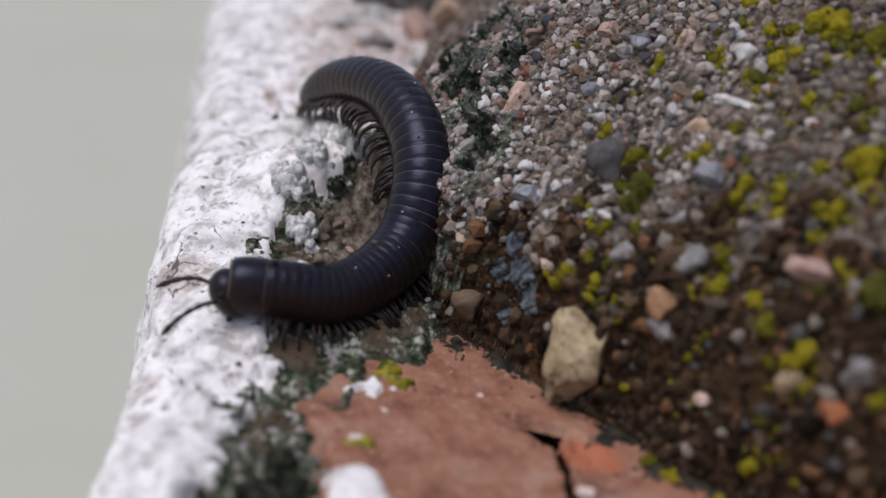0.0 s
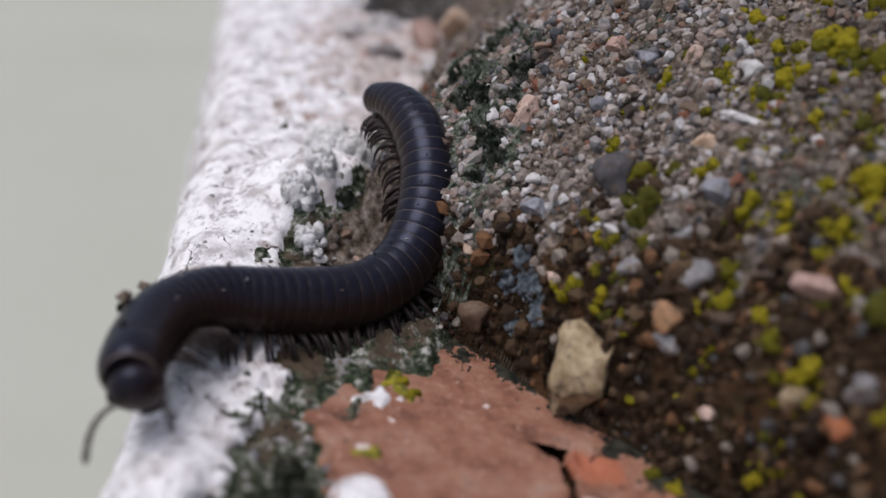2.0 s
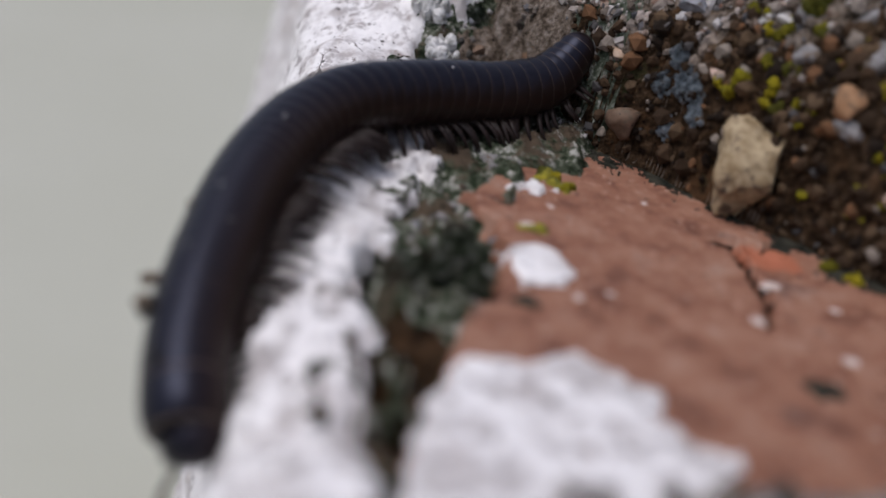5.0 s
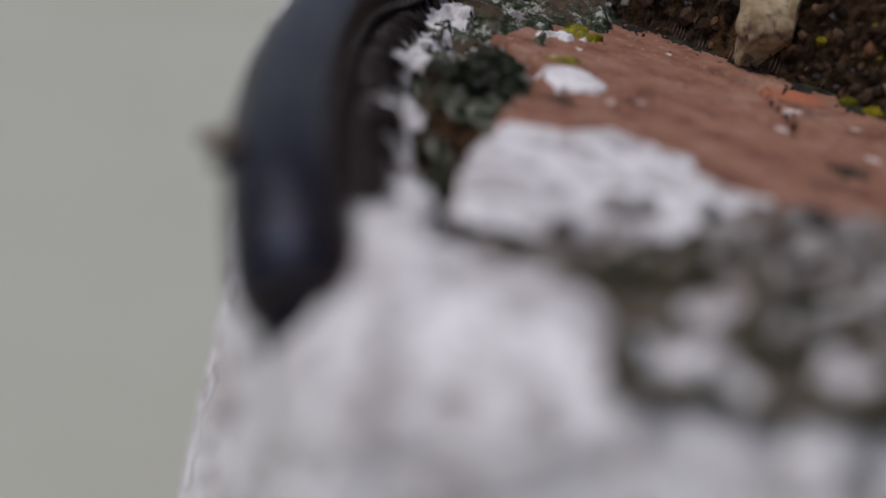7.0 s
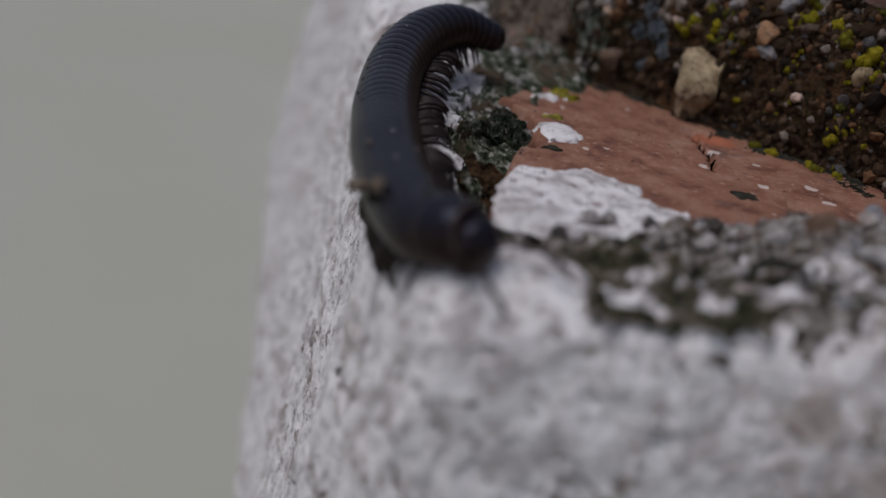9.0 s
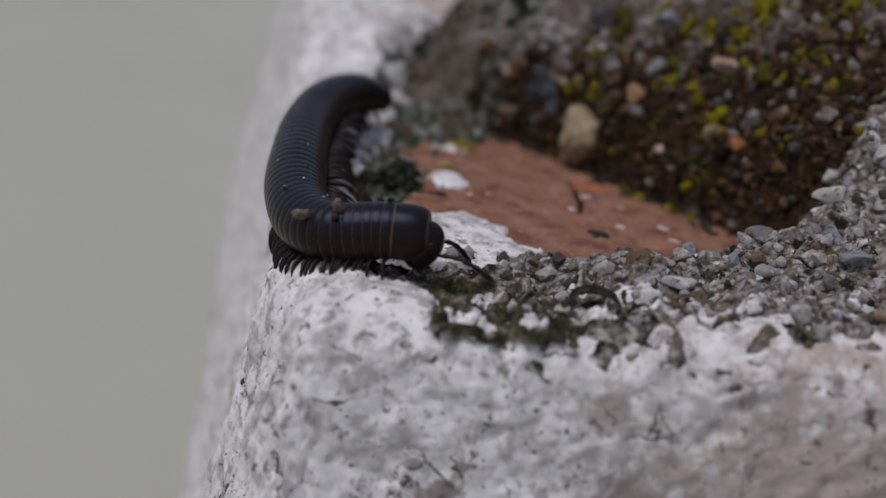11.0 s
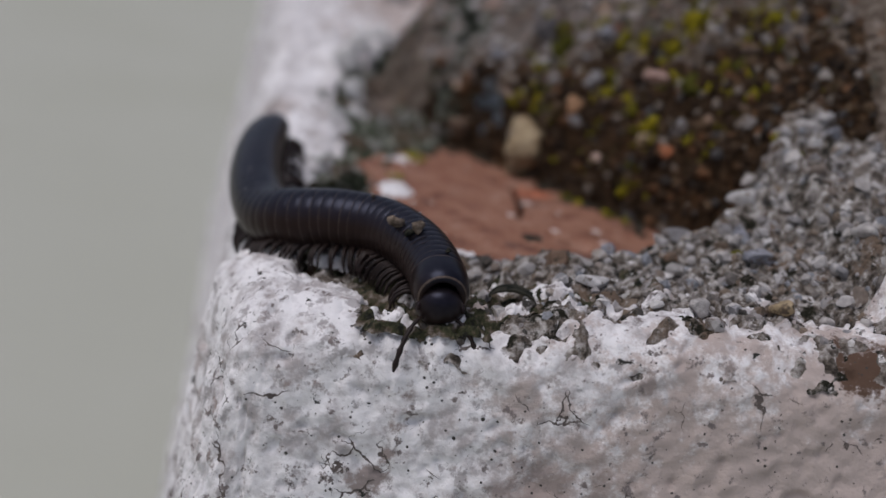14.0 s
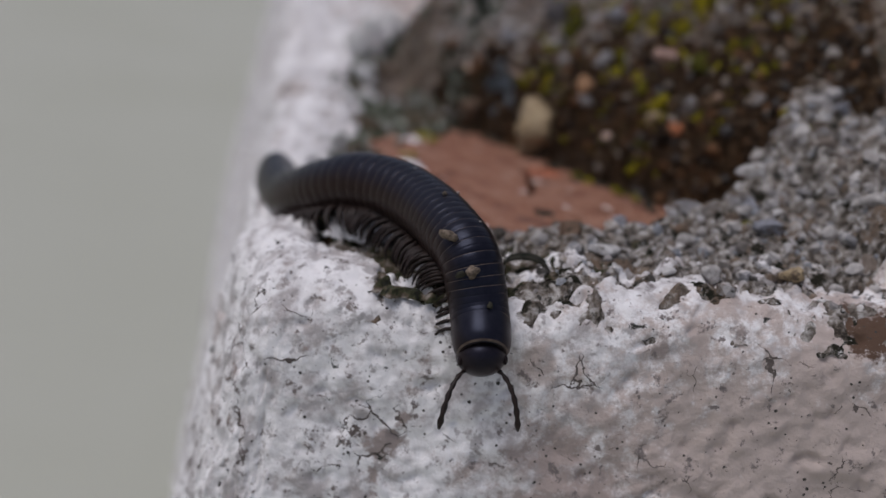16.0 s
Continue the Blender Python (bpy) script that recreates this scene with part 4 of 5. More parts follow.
# ---- grime, moss and scraps of plaster along the broken edges ----
painted = lambda x, y: plaster_top(x, y) + paint_rough(x - left_edge(y), y)
film = lambda x, y: np.minimum(0.45 * (x - brink(y)) + 0.5, 0.9) + 1.5 * fbm(x, y, 1.6, 4, 161) + 0.7 * fbm(x, y, 7.0, 2, 163) - 1.2
skin("algae_film", film, painted, 0.06, (-26, -9, -37, 46), CRUST, "patchy grey-green algae film on the paint's broken edge", "algae", step=0.2)
MOULD = material("black_green_mould", [(0.38, (0.014, 0.014, 0.010)), (0.48, (0.045, 0.048, 0.022)), (0.56, (0.11, 0.085, 0.06)), (0.66, (0.28, 0.25, 0.22))], 1.3, 0.95, 0.9, 0.3, 0.3)
HOLLOW = [(-6.7, -38), (-4.4, -34.5), (-1.8, -33), (3.2, -35), (9, -35.3), (12.3, -36), (10.1, -40.6), (6.8, -43.3), (5.4, -45), (0.1, -45), (-3.7, -45.4), (-3.6, -42.5)]
ridge_lip = lambda x, y: np.maximum(ridge_face(x, y), plaster_top(x, y) - 0.35)
skin("dark_mould", ragged(HOLLOW, 165, 2.6), ridge_lip, 0.12, (-9, 15, -46, -31), MOULD, "black-green mould in the hollow of the ridge", "mould")
skin("dark_mould", lambda x, y: 1.5 * fbm(x, y, 3.4, 3, 181) + 0.8 * fbm(x, y, 1.0, 3, 183) - 0.75 + 0.12 * np.minimum(0, 20 - x), ridge_lip, 0.14, (8, 42, -42.5, -29), MOULD, "brown and black mould patches in the crumbling ridge", "mould", step=0.2, kind="stuff")
rnd = random.Random(23)
SCRAPS = [(-2.6, -43.1, 1.6), (-0.2, -38.2, 1.5), (3.8, -38.2, 1.3), (3.1, -43.6, 1.0), (6.4, -36.2, 1.3), (8.1, -40.9, 1.5), (-0.2, -44.0, 0.9), (10.8, -38.6, 1.6), (13.2, -40.6, 1.2), (16.5, -40.2, 1.4),
          (19.8, -39.0, 1.1), (23.0, -40.6, 1.5), (26.4, -39.8, 1.0), (-4.6, -40.6, 1.2), (31.0, -38.6, 1.3), (5.4, -41.2, 0.8), (21.4, -36.8, 0.9), (28.4, -36.6, 1.1)]
for k, (x, y, r) in enumerate(SCRAPS):
    shape = [(x + r * rnd.uniform(0.6, 1.2) * math.cos(q), y + 0.8 * r * rnd.uniform(0.6, 1.2) * math.sin(q)) for q in (0.9 * i for i in range(7))]
    skin("plaster_scrap", ragged(shape, 170 + k, 1.5), ridge_lip, 0.35, (x - r - 1.2, x + r + 1.2, y - r - 1.2, min(y + r + 1.2, -33)), PAINT, "small white plaster scrap on the grey ridge", "plaster scrap", 0.14, group="plaster scraps on the ridge")
# a dark sheet on the crevice floor, colouring in its shade
crevice = [(-15.6, -13), (-10.2, -13.5), (-9.8, -30), (-10.4, -37), (-12.4, -35), (-14.4, -26)]
skin("soil", ragged(crevice, 167, 1.4), crust_top, 0.1, (-18, -8, -40, -11), SHADED_SOIL, "dark brown patch painted as shade in the crevice beside the brick", "soil")


# a curled black flake of old bark on the ridge
bm = bmesh.new()
arc = []
for k in range(13):
    q = math.pi * k / 12
    cx, cy = 7.8 - 2.1 * math.cos(q), -39.0 + 0.4 * math.sin(q)
    arc.append([bm.verts.new((cx * MM, (cy + dy) * MM, (float(ridge_face(np.array([7.8]), np.array([-39.0]))[0]) + 0.3 + (1.0 + dz) * math.sin(q)) * MM)) for dy, dz in ((-0.7, 0.25), (0.7, 0.25), (0.7, 0.0), (-0.7, 0.0))])
for a, b in zip(arc, arc[1:]):
    for i in range(4):
        bm.faces.new((a[i], a[(i + 1) % 4], b[(i + 1) % 4], b[i]))
bm.faces.new(arc[0][::-1])
bm.faces.new(arc[-1])
bmesh.ops.recalc_face_normals(bm, faces=bm.faces)
me = bpy.data.meshes.new("curled_flake")
bm.to_mesh(me)
thing("curled_flake", me, SOOT, "curled black flake lying on the grey ridge", "flake")


# ---- the millipede ----
RINGS, PITCH = 50, 1.17       # body rings behind the collar, and a ring's length in mm
LENGTH = 53.8
STEP = np.interp(np.arange(RINGS), [0, 6, 18, 26, 42, 49], [0.78, 0.78, 0.95, 1.25, 1.28, 0.95])   # the rings are short in front and long behind
STEP *= LENGTH / STEP.sum()
PLACE = np.concatenate([[0.0], np.cumsum(0.5 * (STEP[1:] + STEP[:-1]))])
RADIUS = 2.65


def tube(bm, line, radii, sides=10, squash=1.0, caps=True):
    """A skin round a line of points."""
    rings = []
    for k, p in enumerate(line):
        a, b = Vector(line[max(k - 1, 0)]), Vector(line[min(k + 1, len(line) - 1)])
        turn = (b - a).to_track_quat("Z", "Y")
        rings.append([bm.verts.new(Vector(p) + turn @ Vector((radii[k] * math.cos(q), radii[k] * squash * math.sin(q), 0)))
                      for q in (2 * math.pi * i / sides for i in range(sides))])
    for a, b in zip(rings, rings[1:]):
        for i in range(sides):
            bm.faces.new((a[i], a[(i + 1) % sides], b[(i + 1) % sides], b[i])).smooth = True
    if caps:
        bm.faces.new(rings[0][::-1]).smooth = True
        bm.faces.new(rings[-1]).smooth = True
    return rings


def part(name, bm, mats, parent, label=""):
    me = bpy.data.meshes.new(name)
    bmesh.ops.recalc_face_normals(bm, faces=bm.faces)
    bm.to_mesh(me)
    bm.free()
    return thing(name, me, mats, label, parent=parent)


def lathe(bm, profile, sides=44, flat_=0.86):
    """A ring round the x axis from (x, radius, slot); its underside is flattened."""
    rows = []
    for x, r, slot in profile:
        row = []
        for i in range(sides):
            q = 2 * math.pi * i / sides
            y, z = r * math.sin(q), r * math.cos(q)
            if z < -flat_ * r * 0.92:
                z = -flat_ * r * 0.92 + 0.25 * (z + flat_ * r * 0.92)
            row.append(bm.verts.new((x * MM, y * MM, z * MM)))
        rows.append(row)
    for k in range(len(rows) - 1):
        for i in range(sides):
            f = bm.faces.new((rows[k][i], rows[k][(i + 1) % sides], rows[k + 1][(i + 1) % sides], rows[k + 1][i]))
            f.smooth, f.material_index = True, profile[k + 1][2]
    return rows


def ring_mesh():
    bm = bmesh.new()
    p, r = PITCH, RADIUS
    lathe(bm, [(-0.56 * p, 0.90 * r, 1), (-0.56 * p, 0.988 * r, 1), (-0.54 * p, 1.0 * r, 1), (-0.50 * p, 1.001 * r, 1), (-0.48 * p, 1.003 * r, 0), (-0.15 * p, 1.003 * r, 0), (0.12 * p, 1.0 * r, 0),
               (0.24 * p, 0.996 * r, 0), (0.30 * p, 0.988 * r, 0), (0.38 * p, 0.984 * r, 0), (0.46 * p, 0.984 * r, 0), (0.9 * p, 0.94 * r, 0), (1.15 * p, 0.86 * r, 0)])
    me = bpy.data.meshes.new("body_ring")
    bmesh.ops.recalc_face_normals(bm, faces=bm.faces)
    bm.to_mesh(me)
    bm.free()
    me.materials.append(CHITIN)
    me.materials.append(RIM)
    return me


def leg_mesh():
    bm = bmesh.new()
    line = [(0, 0, 0), (0.05, 0.7, 0.22), (0.16, 1.6, 0.30), (0.24, 2.3, 0.08), (0.20, 2.9, -0.42), (0.0, 3.25, -1.1), (-0.3, 3.3, -1.8)]
    tube(bm, [Vector(q) * MM for q in line], [v * MM for v in (0.25, 0.28, 0.26, 0.22, 0.17, 0.11, 0.04)], 7)
    me = bpy.data.meshes.new("leg")
    bmesh.ops.recalc_face_normals(bm, faces=bm.faces)
    bm.to_mesh(me)
    bm.free()
    me.materials.append(LEG)
    return me


millipede = tagged(new("millipede"), "glossy blue-black millipede with pale-rimmed rings crawling over the wall", "millipede")
RING, LEG_MESH = ring_mesh(), leg_mesh()
rings, legs = [], []


def girth(k):
    """Relative thickness along the body, ring 0 behind the collar."""
    return float(np.interp(PLACE[k], [0, 3.5, 9.4, 18.7, 35, 46.8, 50.3, 52.7], [0.90, 0.93, 1.0, 1.06, 1.0, 0.92, 0.80, 0.62]))


def head_mesh():
    """The head capsule, rounded in front and drawn down to the mouth."""
    bm = bmesh.new()
    bmesh.ops.create_uvsphere(bm, u_segments=32, v_segments=20, radius=1.0)
    for v in bm.verts:
        x, y, z = v.co
        x, y, z = x * 1.65, y * 2.02, z * 2.1
        if z < 0:
            x += 0.35 * (-z / 2.1) ** 2
            y *= 1 - 0.22 * (-z / 2.1) ** 2
        v.co = Vector((x, y, z - 0.35)) * MM
    for f in bm.faces:
        f.smooth = True
    return bm


head = part("head", head_mesh(), CHITIN, millipede, "smooth black head capsule")
bm = bmesh.new()
tube(bm, [Vector((1.15 + 0.1 * math.cos(q), 0.95 * math.sin(q), -1.9 - 0.25 * math.cos(q))) * MM for q in (-1.1, -0.5, 0, 0.5, 1.1)], [0.16 * MM, 0.24 * MM, 0.27 * MM, 0.24 * MM, 0.16 * MM], 8)
part("mouth_plate", bm, LEG, head, "dark brown upper lip")
for side in (-1, 1):
    bm = bmesh.new()
    bmesh.ops.create_icosphere(bm, subdivisions=2, radius=0.42 * MM)
    for v in bm.verts:
        v.co = Vector((v.co.x * 1.1, v.co.y * 0.5, v.co.z)) + Vector((0.35, side * 1.78, 0.35)) * MM
        v.co *= 1 + 0.03 * noise.noise(v.co * 9000)
    for f in bm.faces:
        f.smooth = True
    part("eye", bm, CHITIN, head, "black cluster of eyelets")
antennae = []
for side in (-1, 1):
    bm = bmesh.new()
    line, radii = [], []
    for k in range(13):
        s = k / 12
        line.append(Vector((4.9 * s ** 1.3, side * (2.7 * s ** 0.7 - 0.7 * s * s), 0.9 * math.sin(2.6 * s) - 0.9 * s * s)) * MM)
        radii.append((0.15 + 0.08 * s + (0.05 if k % 2 else -0.04)) * (1 if k < 12 else 0.5) * MM)
    tube(bm, line, radii, 8)
    ant = part("antenna", bm, LEG, head, "dark beaded antenna")
    ant.location = (1.0 * MM, side * 0.85 * MM, -0.25 * MM)
    antennae.append((side, ant))
bm = bmesh.new()
r = RADIUS * 0.93
lathe(bm, [(-0.95, 0.86 * r, 1), (-0.95, 0.96 * r, 1), (-0.80, 0.97 * r, 1), (-0.76, 0.97 * r, 0), (-0.2, 0.975 * r, 0), (0.5, 0.965 * r, 0), (1.1, 0.93 * r, 0), (1.5, 0.88 * r, 0), (1.8, 0.81 * r, 0), (1.95, 0.76 * r, 1), (1.98, 0.70 * r, 0), (1.8, 0.55 * r, 0)], flat_=0.8)
collar = part("collar", bm, [CHITIN, RIM], millipede, "broad smooth collar shield with a pale edge")
for k in range(RINGS):
    ring = thing("body_ring", RING, CHITIN, parent=millipede)
    g = girth(k)
    ring.scale = (STEP[k] / PITCH, g, g)
    rings.append(ring)
    if k >= RINGS - 2:
        continue
    for j, x in enumerate((0.26, -0.26) if k > 2 else (0.0,)):
        for side in (-1, 1):
            leg = thing("leg", LEG_MESH, LEG, parent=ring)
            legs.append((k + 0.5 * j, side, x * PITCH * MM, leg, g))
bm = bmesh.new()
r = RADIUS * 0.6
lathe(bm, [(0.7, 0.9 * r, 0), (0.2, r, 0), (-0.4, 0.97 * r, 0), (-0.9, 0.8 * r, 0), (-1.25, 0.55 * r, 0), (-1.45, 0.2 * r, 0), (-1.5, 0.01, 0)], 24, 0.95)
tail = part("tail_plate", bm, CHITIN, millipede, "small rounded black tail plate")


def crumb(k, angle, size, seed, mat=None):
    """A bit of dirt stuck on ring k, at an angle from the top of the back."""
    me = stone_mesh("dirt_crumb", seed, 2, 0.5, 1.0, False)
    ob = thing("dirt_crumb", me, mat or CRUMB, "brown crumb of dirt stuck on the back" if size > 0.5 else "pale dust speck", parent=rings[k])
    a, r = radians(angle), RADIUS + 0.25 * size
    ob.matrix_basis = Matrix.Diagonal((PITCH / STEP[k], 1, 1, 1)) @ pose(0, r * math.sin(a) * MM, r * math.cos(a) * MM, -angle, 0, seed * 40) @ Matrix.Diagonal((size * MM, size * 0.9 * MM, size * 0.8 * MM, 1))


crumb(8, -44, 1.6, 1)
crumb(5, -24, 1.5, 2)
crumb(5, -42, 1.0, 3, SOOT)
crumb(0, 10, 0.7, 4, SOOT)
crumb(14, -10, 0.55, 5)
for k, (at, angle) in enumerate([(3, 55), (6, 62), (9, 20), (11, -30), (12, 60), (15, 30), (18, 48), (20, -5), (23, 50), (26, 15), (28, -25), (31, 8), (33, 30), (35, -12), (37, 25), (39, 5)]):
    crumb(at, angle, 0.17 + 0.04 * (k % 3), 10 + k, STONE["white"] if k % 3 else SOOT)

for k in range(24, 48, 2):
    crumb(k, -16 + 7 * math.sin(1.9 * k), 0.22, 40 + k, SOOT)


# ---- what moves ----
LIES = []


def lies(t, *points):
    """The middle line of the body at t seconds, from head to tail, evenly spaced, in mm."""
    LIES.append((t, np.array(points, float)))


def along(points, s):
    """A point and the way on a smooth line through the points, s from 0 to 1."""
    n = len(points)
    u = np.clip(s, 0, 1) * (n - 1)
    k = min(int(u), n - 2)
    f = u - k
    p = [points[max(k - 1, 0)], points[k], points[k + 1], points[min(k + 2, n - 1)]]
    if k == 0:
        p[0] = 2 * p[1] - p[2]
    if k == n - 2:
        p[3] = 2 * p[2] - p[1]
    at = 0.5 * (2 * p[1] + (p[2] - p[0]) * f + (2 * p[0] - 5 * p[1] + 4 * p[2] - p[3]) * f * f + (3 * p[1] - p[0] - 3 * p[2] + p[3]) * f ** 3)
    way = 0.5 * ((p[2] - p[0]) + 2 * (2 * p[0] - 5 * p[1] + 4 * p[2] - p[3]) * f + 3 * (3 * p[1] - p[0] - 3 * p[2] + p[3]) * f * f)
    return at, way


def line_at(t):
    """The middle line between two known times, gliding."""
    ts = [a for a, _ in LIES]
    k = min(max(int(np.searchsorted(ts, t, "right")) - 1, 0), len(ts) - 2)
    a, b = LIES[k], LIES[k + 1]
    h = b[0] - a[0]
    f = min(max((t - a[0]) / h, 0), 1)

    def pace(i):
        lo, hi = LIES[max(i - 1, 0)], LIES[min(i + 1, len(LIES) - 1)]
        return (hi[1] - lo[1]) / (hi[0] - lo[0])
    h00, h10, h01, h11 = 2 * f ** 3 - 3 * f * f + 1, f ** 3 - 2 * f * f + f, 3 * f * f - 2 * f ** 3, f ** 3 - f * f
    return h00 * a[1] + h10 * h * pace(k) + h01 * b[1] + h11 * h * pace(k + 1)


def stance(points, s):
    """The pose of a ring: x ahead along the body, z away from the wall."""
    at, way = along(points, s)
    x = -Vector(way).normalized()
    out = float(np.clip((left_edge(at[1]) + 1.0 - at[0]) / 7.0, 0, 1))
    fore = float(np.clip((FRONT - 1.5 - at[1]) / 7.0, 0, 1))
    up = Vector((-0.9 * out, -0.9 * fore, 1.0))
    y = up.cross(x).normalized()
    z = x.cross(y)
    m = Matrix((x, y, z)).transposed().to_4x4()
    m.translation = Vector(at) * MM
    return m


def motions():
    lies(0, (-20.7, 12.5, 4.5), (-16.1, 13.6, 4.2), (-11.9, 15.7, 3.5), (-9.0, 19.3, 4.1), (-6.9, 23.1, 6.1), (-6.1, 25.8, 9.8), (-6.9, 29.0, 13.1), (-8.8, 32.9, 15.1), (-11.2, 36.9, 15.9), (-13.9, 40.8, 15.6), (-16.5, 44.5, 14.4), (-19.0, 48.1, 12.5), (-21.2, 51.7, 10.2))
    lies(0.5, (-24.0, 12.1, 2.7), (-20.6, 12.7, 4.2), (-16.1, 13.8, 4.0), (-12.3, 16.0, 4.1), (-9.3, 19.3, 5.0), (-7.4, 22.6, 7.5), (-6.7, 26.0, 10.4), (-7.3, 29.2, 13.3), (-8.9, 32.9, 15.0), (-11.2, 36.8, 15.4), (-13.8, 40.7, 14.8), (-16.4, 44.3, 13.4), (-18.8, 47.9, 11.5))
    lies(0.7, (-26.1, 11.8, 0.6), (-23.3, 12.2, 4.1), (-18.7, 12.6, 4.6), (-14.3, 14.0, 4.0), (-10.7, 16.9, 3.7), (-8.2, 20.7, 4.6), (-6.6, 24.2, 7.2), (-6.4, 26.9, 11.0), (-7.5, 30.4, 13.8), (-9.6, 34.4, 15.1), (-12.1, 38.3, 15.3), (-14.8, 42.0, 14.6), (-17.4, 45.6, 13.0))
    lies(1.5, (-22.9, 0.6, 4.5), (-23.3, 5.3, 4.8), (-22.4, 9.8, 5.0), (-19.2, 13.0, 4.5), (-14.9, 14.8, 3.7), (-11.1, 17.5, 3.7), (-8.2, 21.0, 4.8), (-6.5, 24.3, 7.5), (-6.4, 27.2, 11.2), (-7.7, 30.7, 14.0), (-9.8, 34.5, 15.6), (-12.5, 38.3, 15.9), (-15.4, 41.8, 14.7))
    lies(2.5, (-23.4, -6.6, 2.4), (-24.7, -2.1, 3.1), (-24.6, 2.6, 3.8), (-22.9, 7.0, 4.3), (-19.9, 10.5, 4.3), (-16.0, 13.2, 3.9), (-12.1, 15.9, 3.5), (-9.1, 19.4, 4.2), (-7.1, 23.1, 6.4), (-6.5, 26.3, 9.8), (-7.3, 29.6, 13.0), (-9.3, 33.4, 15.0), (-12.2, 37.0, 15.8))
    lies(3.5, (-23.3, -14.6, -0.3), (-24.7, -10.1, 0.4), (-25.2, -5.5, 1.3), (-24.8, -0.8, 2.2), (-23.6, 3.7, 3.1), (-21.4, 7.8, 3.9), (-18.2, 11.3, 4.2), (-14.3, 14.0, 3.7), (-10.6, 17.0, 3.4), (-7.8, 20.5, 4.7), (-6.4, 24.1, 7.6), (-6.8, 27.4, 10.9), (-8.3, 30.8, 13.8))
    lies(4.3, (-23.1, -18.6, -4.7), (-24.7, -14.6, -2.7), (-25.5, -10.2, -0.9), (-25.9, -5.7, 0.6), (-25.3, -1.2, 1.9), (-23.8, 3.3, 3.0), (-21.6, 7.4, 3.7), (-18.6, 11.1, 4.1), (-15.0, 14.2, 3.9), (-11.2, 17.1, 3.6), (-7.8, 20.3, 4.5), (-6.0, 23.6, 7.4), (-6.1, 26.4, 11.3))
    lies(5, (-22.3, -23.1, -6.5), (-23.9, -19.1, -4.3), (-24.7, -14.8, -2.4), (-25.0, -10.3, -0.9), (-25.1, -5.7, 0.5), (-24.6, -1.1, 1.9), (-23.4, 3.3, 3.1), (-21.2, 7.5, 3.9), (-18.2, 11.2, 4.0), (-14.7, 14.5, 4.0), (-11.0, 17.5, 4.0), (-7.4, 20.5, 4.9), (-5.0, 23.5, 7.8))
    lies(7.5, (-13.2, -45.6, -1.6), (-14.9, -42.1, 0.8), (-16.4, -37.5, 1.1), (-17.7, -32.8, 0.8), (-18.8, -28.1, 0.5), (-19.9, -23.3, 0.2), (-21.0, -18.6, 0.0), (-22.1, -13.9, -0.1), (-23.2, -9.1, 0.1), (-23.5, -4.3, 0.5), (-23.0, 0.5, 1.3), (-21.7, 5.1, 2.2), (-19.3, 9.2, 3.1))
    lies(7.7, (-14.4, -44.6, -1.6), (-15.8, -40.6, 0.3), (-17.1, -35.9, 0.9), (-18.2, -31.2, 0.9), (-19.3, -26.4, 0.8), (-20.3, -21.7, 0.6), (-21.3, -16.9, 0.5), (-22.3, -12.1, 0.5), (-23.1, -7.3, 0.6), (-23.2, -2.5, 1.1), (-22.1, 2.1, 1.9), (-20.1, 6.5, 2.8), (-17.2, 10.3, 3.5))
    lies(8.5, (-13.9, -45.1, -1.7), (-15.6, -41.0, 0.2), (-17.1, -36.3, 0.5), (-18.4, -31.6, 0.6), (-19.6, -26.8, 0.8), (-20.5, -21.9, 1.1), (-21.4, -17.1, 1.5), (-22.0, -12.2, 2.2), (-22.1, -7.4, 3.1), (-21.5, -2.6, 4.0), (-20.0, 2.0, 4.9), (-17.3, 6.1, 5.5), (-13.1, 8.4, 4.9))
    lies(9, (-11.3, -42.8, 2.5), (-14.9, -40.1, 1.2), (-17.0, -35.7, 1.0), (-18.4, -31.0, 1.0), (-19.6, -26.3, 1.2), (-20.5, -21.5, 1.4), (-21.3, -16.7, 1.9), (-21.8, -11.9, 2.5), (-22.0, -7.1, 3.4), (-21.6, -2.3, 4.4), (-20.3, 2.3, 5.3), (-17.7, 6.3, 5.7), (-13.6, 8.8, 4.8))
    lies(9.5, (-9.6, -39.7, 3.9), (-13.7, -39.7, 1.5), (-16.4, -35.7, 1.3), (-18.0, -31.1, 1.4), (-19.2, -26.4, 1.5), (-20.2, -21.7, 1.7), (-21.0, -16.9, 2.1), (-21.6, -12.1, 2.6), (-21.7, -7.2, 3.3), (-21.3, -2.5, 4.1), (-20.0, 2.2, 4.9), (-17.5, 6.3, 5.3), (-13.5, 9.0, 4.7))
    lies(10, (-9.2, -37.7, 4.7), (-12.7, -38.9, 2.3), (-16.0, -36.4, 1.3), (-17.8, -31.2, 1.6), (-19.1, -26.6, 1.9), (-20.1, -21.9, 2.1), (-20.9, -17.1, 2.5), (-21.5, -12.3, 3.0), (-21.8, -7.6, 3.7), (-21.5, -2.8, 4.5), (-20.4, 1.9, 5.0), (-18.0, 6.1, 5.3), (-14.3, 9.0, 4.6))
    lies(10.2, (-7.9, -36.9, 4.4), (-12.1, -38.5, 2.6), (-15.8, -36.7, 1.3), (-17.7, -31.3, 1.7), (-19.0, -26.7, 2.0), (-20.0, -22.0, 2.3), (-20.8, -17.2, 2.7), (-21.5, -12.4, 3.2), (-21.8, -7.7, 3.8), (-21.6, -2.9, 4.6), (-20.5, 1.8, 5.1), (-18.2, 6.0, 5.3), (-14.6, 9.0, 4.5))
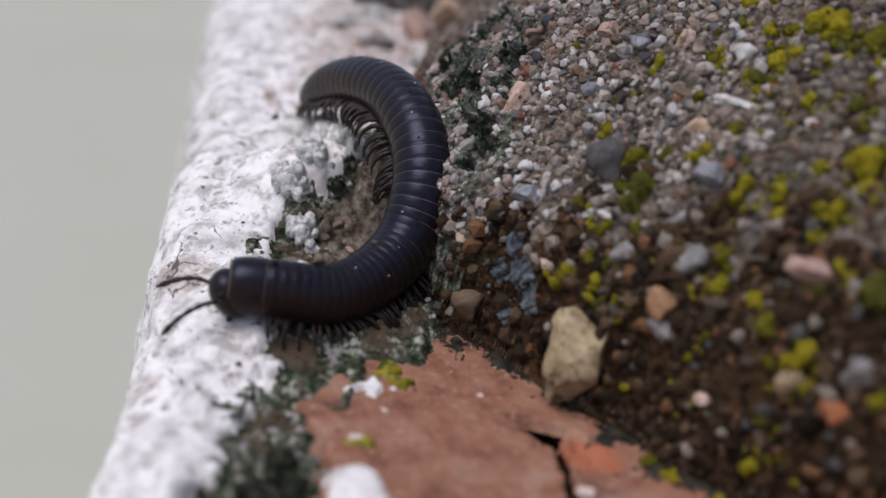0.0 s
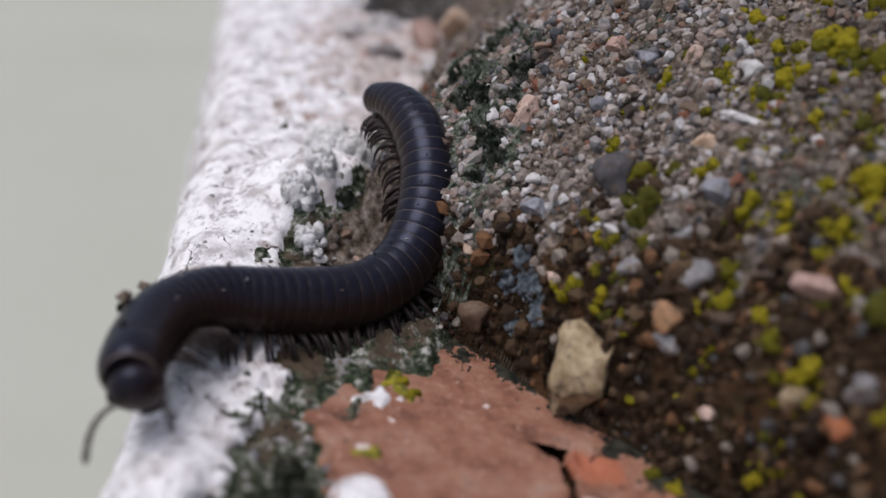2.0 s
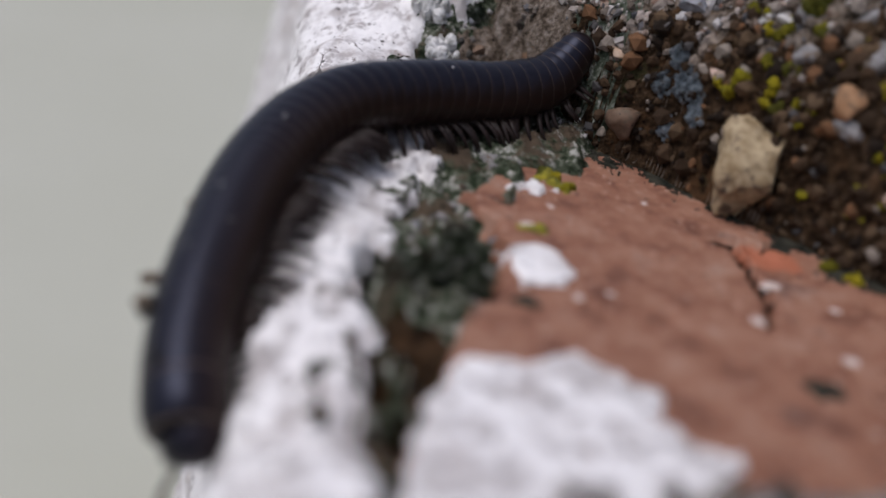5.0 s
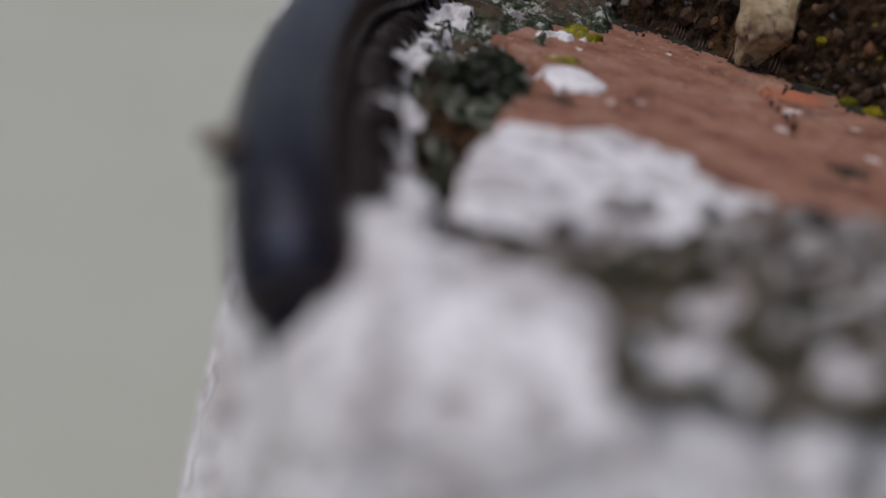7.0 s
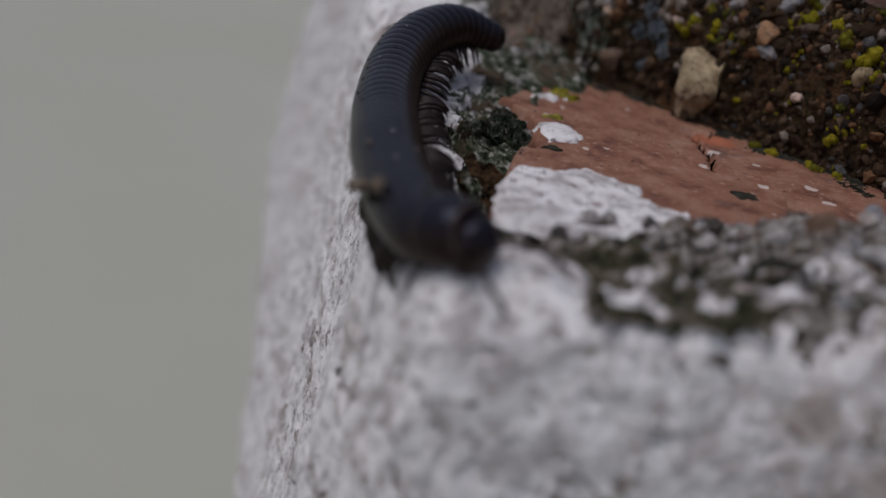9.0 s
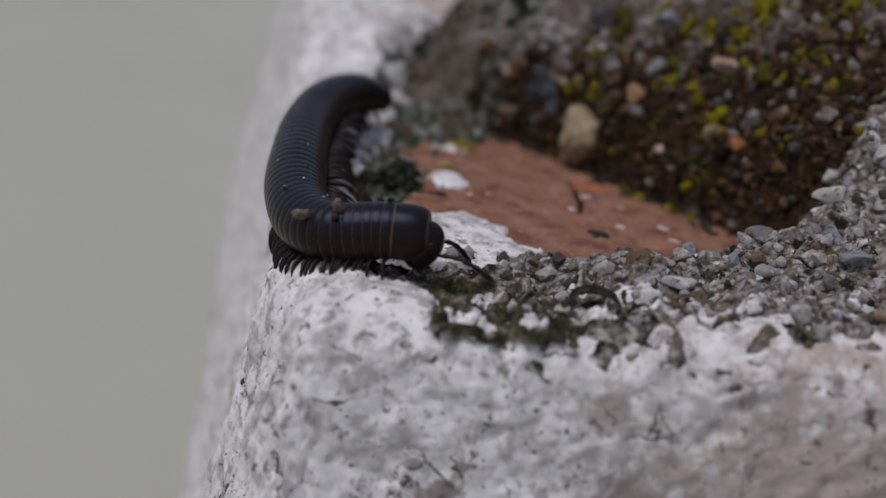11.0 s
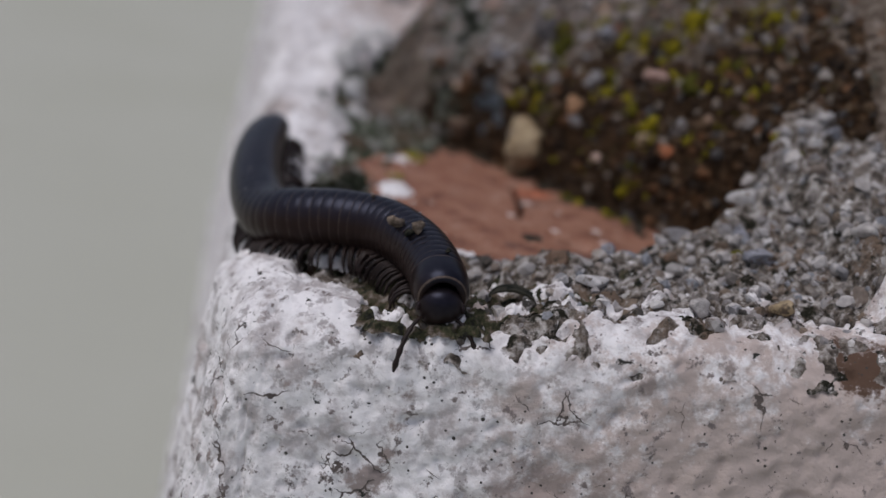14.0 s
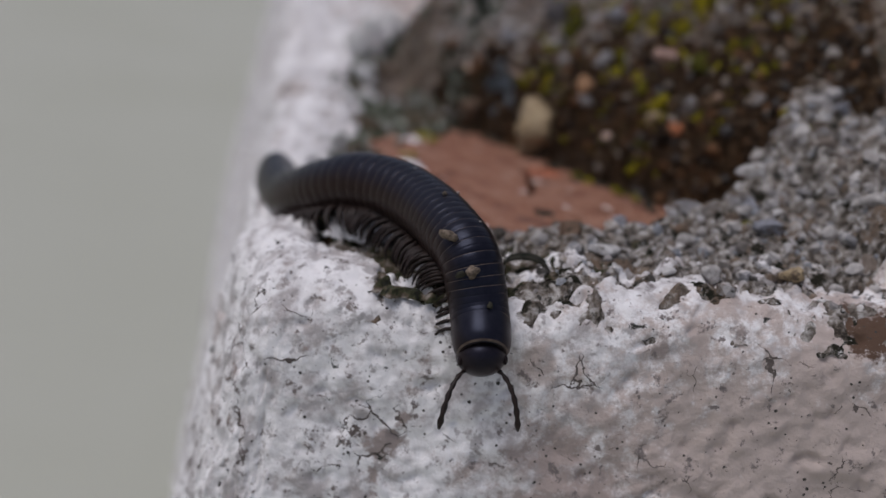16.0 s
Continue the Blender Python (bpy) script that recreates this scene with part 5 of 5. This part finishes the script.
    lies(12.3, (-1.8, -35.6, 2.9), (-5.5, -32.9, 4.2), (-10.1, -33.5, 3.7), (-14.4, -33.2, 2.4), (-17.1, -29.3, 2.6), (-18.5, -24.8, 3.2), (-19.4, -20.2, 3.7), (-20.1, -15.5, 4.2), (-20.5, -10.7, 4.6), (-20.5, -5.9, 5.0), (-20.1, -1.2, 5.0), (-19.4, 3.5, 4.6), (-18.3, 8.1, 3.6))
    lies(13.5, (1.5, -42.7, 3.5), (0.1, -38.2, 4.0), (-2.5, -34.3, 4.2), (-6.5, -31.8, 4.1), (-11.0, -31.1, 3.1), (-14.8, -28.6, 1.9), (-17.2, -24.6, 2.2), (-18.9, -20.2, 2.7), (-20.2, -15.7, 3.2), (-21.2, -11.0, 3.7), (-21.8, -6.3, 4.1), (-21.9, -1.6, 4.1), (-21.5, 3.1, 3.7))
    lies(14.5, (2.6, -46.9, 1.8), (1.6, -42.5, 3.1), (-0.2, -38.2, 3.9), (-3.0, -34.4, 4.2), (-6.8, -31.7, 4.5), (-11.2, -30.9, 3.7), (-14.7, -29.1, 1.3), (-17.2, -25.2, 1.0), (-18.7, -20.7, 1.4), (-19.7, -16.2, 1.8), (-20.4, -11.5, 2.1), (-21.0, -6.9, 2.5), (-21.5, -2.2, 2.9))
    lies(15.3, (3.6, -47.7, -0.8), (2.3, -44.7, 2.6), (0.4, -40.8, 4.1), (-2.3, -37.0, 4.5), (-5.7, -33.9, 4.6), (-9.8, -31.7, 4.2), (-13.3, -29.4, 2.5), (-15.9, -26.0, 0.8), (-17.9, -21.8, 0.2), (-19.2, -17.4, 0.2), (-20.1, -12.8, 0.4), (-20.8, -8.2, 0.5), (-21.3, -3.6, 0.6))
    lies(16, (5.2, -50.2, -2.3), (4.4, -46.6, 0.0), (2.9, -44.4, 3.6), (0.7, -40.7, 4.7), (-1.8, -36.9, 5.1), (-4.9, -33.6, 5.2), (-8.5, -31.0, 4.6), (-11.7, -28.3, 2.8), (-14.3, -25.2, 0.8), (-16.5, -21.6, -0.8), (-18.3, -17.5, -1.4), (-19.7, -13.2, -1.6), (-20.9, -8.8, -1.5))
    times = [round(0.25 * k, 2) for k in range(65)]
    TUCK = [0, 12, 13.5, 14.6, 16]       # when the head is drawn in under the collar
    total = LENGTH + 4.6
    lines = {t: line_at(t) for t in times}
    walk(head, [(t, stance(lines[t], 0.9 / total) @ pose(float(np.interp(t, TUCK, [-0.1, -0.1, -0.3, -0.6, 0.0])) * MM, 0, float(np.interp(t, TUCK, [-0.5, -0.5, -0.7, -0.9, -0.4])) * MM, 0, float(np.interp(t, TUCK, [38, 38, 46, 50, 30])) + 4 * math.sin(2.1 * t), 4 * math.sin(1.3 * t))) for t in times])
    walk(collar, [(t, stance(lines[t], 2.9 / total)) for t in times])
    for k, ring in enumerate(rings):
        walk(ring, [(t, stance(lines[t], (4.3 + PLACE[k]) / total)) for t in times])
    walk(tail, [(t, stance(lines[t], (4.3 + PLACE[-1] + 0.45) / total)) for t in times])
    for side, ant in antennae:
        walk(ant, [(t, pose(1.0 * MM, side * 0.85 * MM, -0.25 * MM, 0, float(np.interp(t, [0, 10, 12.5], [-26, -26, 0])) + 12 * math.sin(2.3 * t + side), side * (float(np.interp(t, [13.5, 15.5], [2, 8])) + 12 * math.sin(1.7 * t + 2 * side)))) for t in times])
    steps = [round(0.125 * k, 3) for k in range(129)]
    for k, side, x, leg, g in legs:
        rows = []
        for t in steps:
            phase = 2 * math.pi * (1.5 * t - 0.085 * k)
            rows.append((t, pose(x, side * 0.55 * MM, -0.80 * RADIUS * MM, 0, 0, 0 if side > 0 else 180)
                         @ pose(0, 0, 0, 8 * max(0, math.cos(phase)) - 4, 0, 26 * math.sin(phase) * side + 7 * math.sin(5.1 * k))))
        walk(leg, rows)


motions()
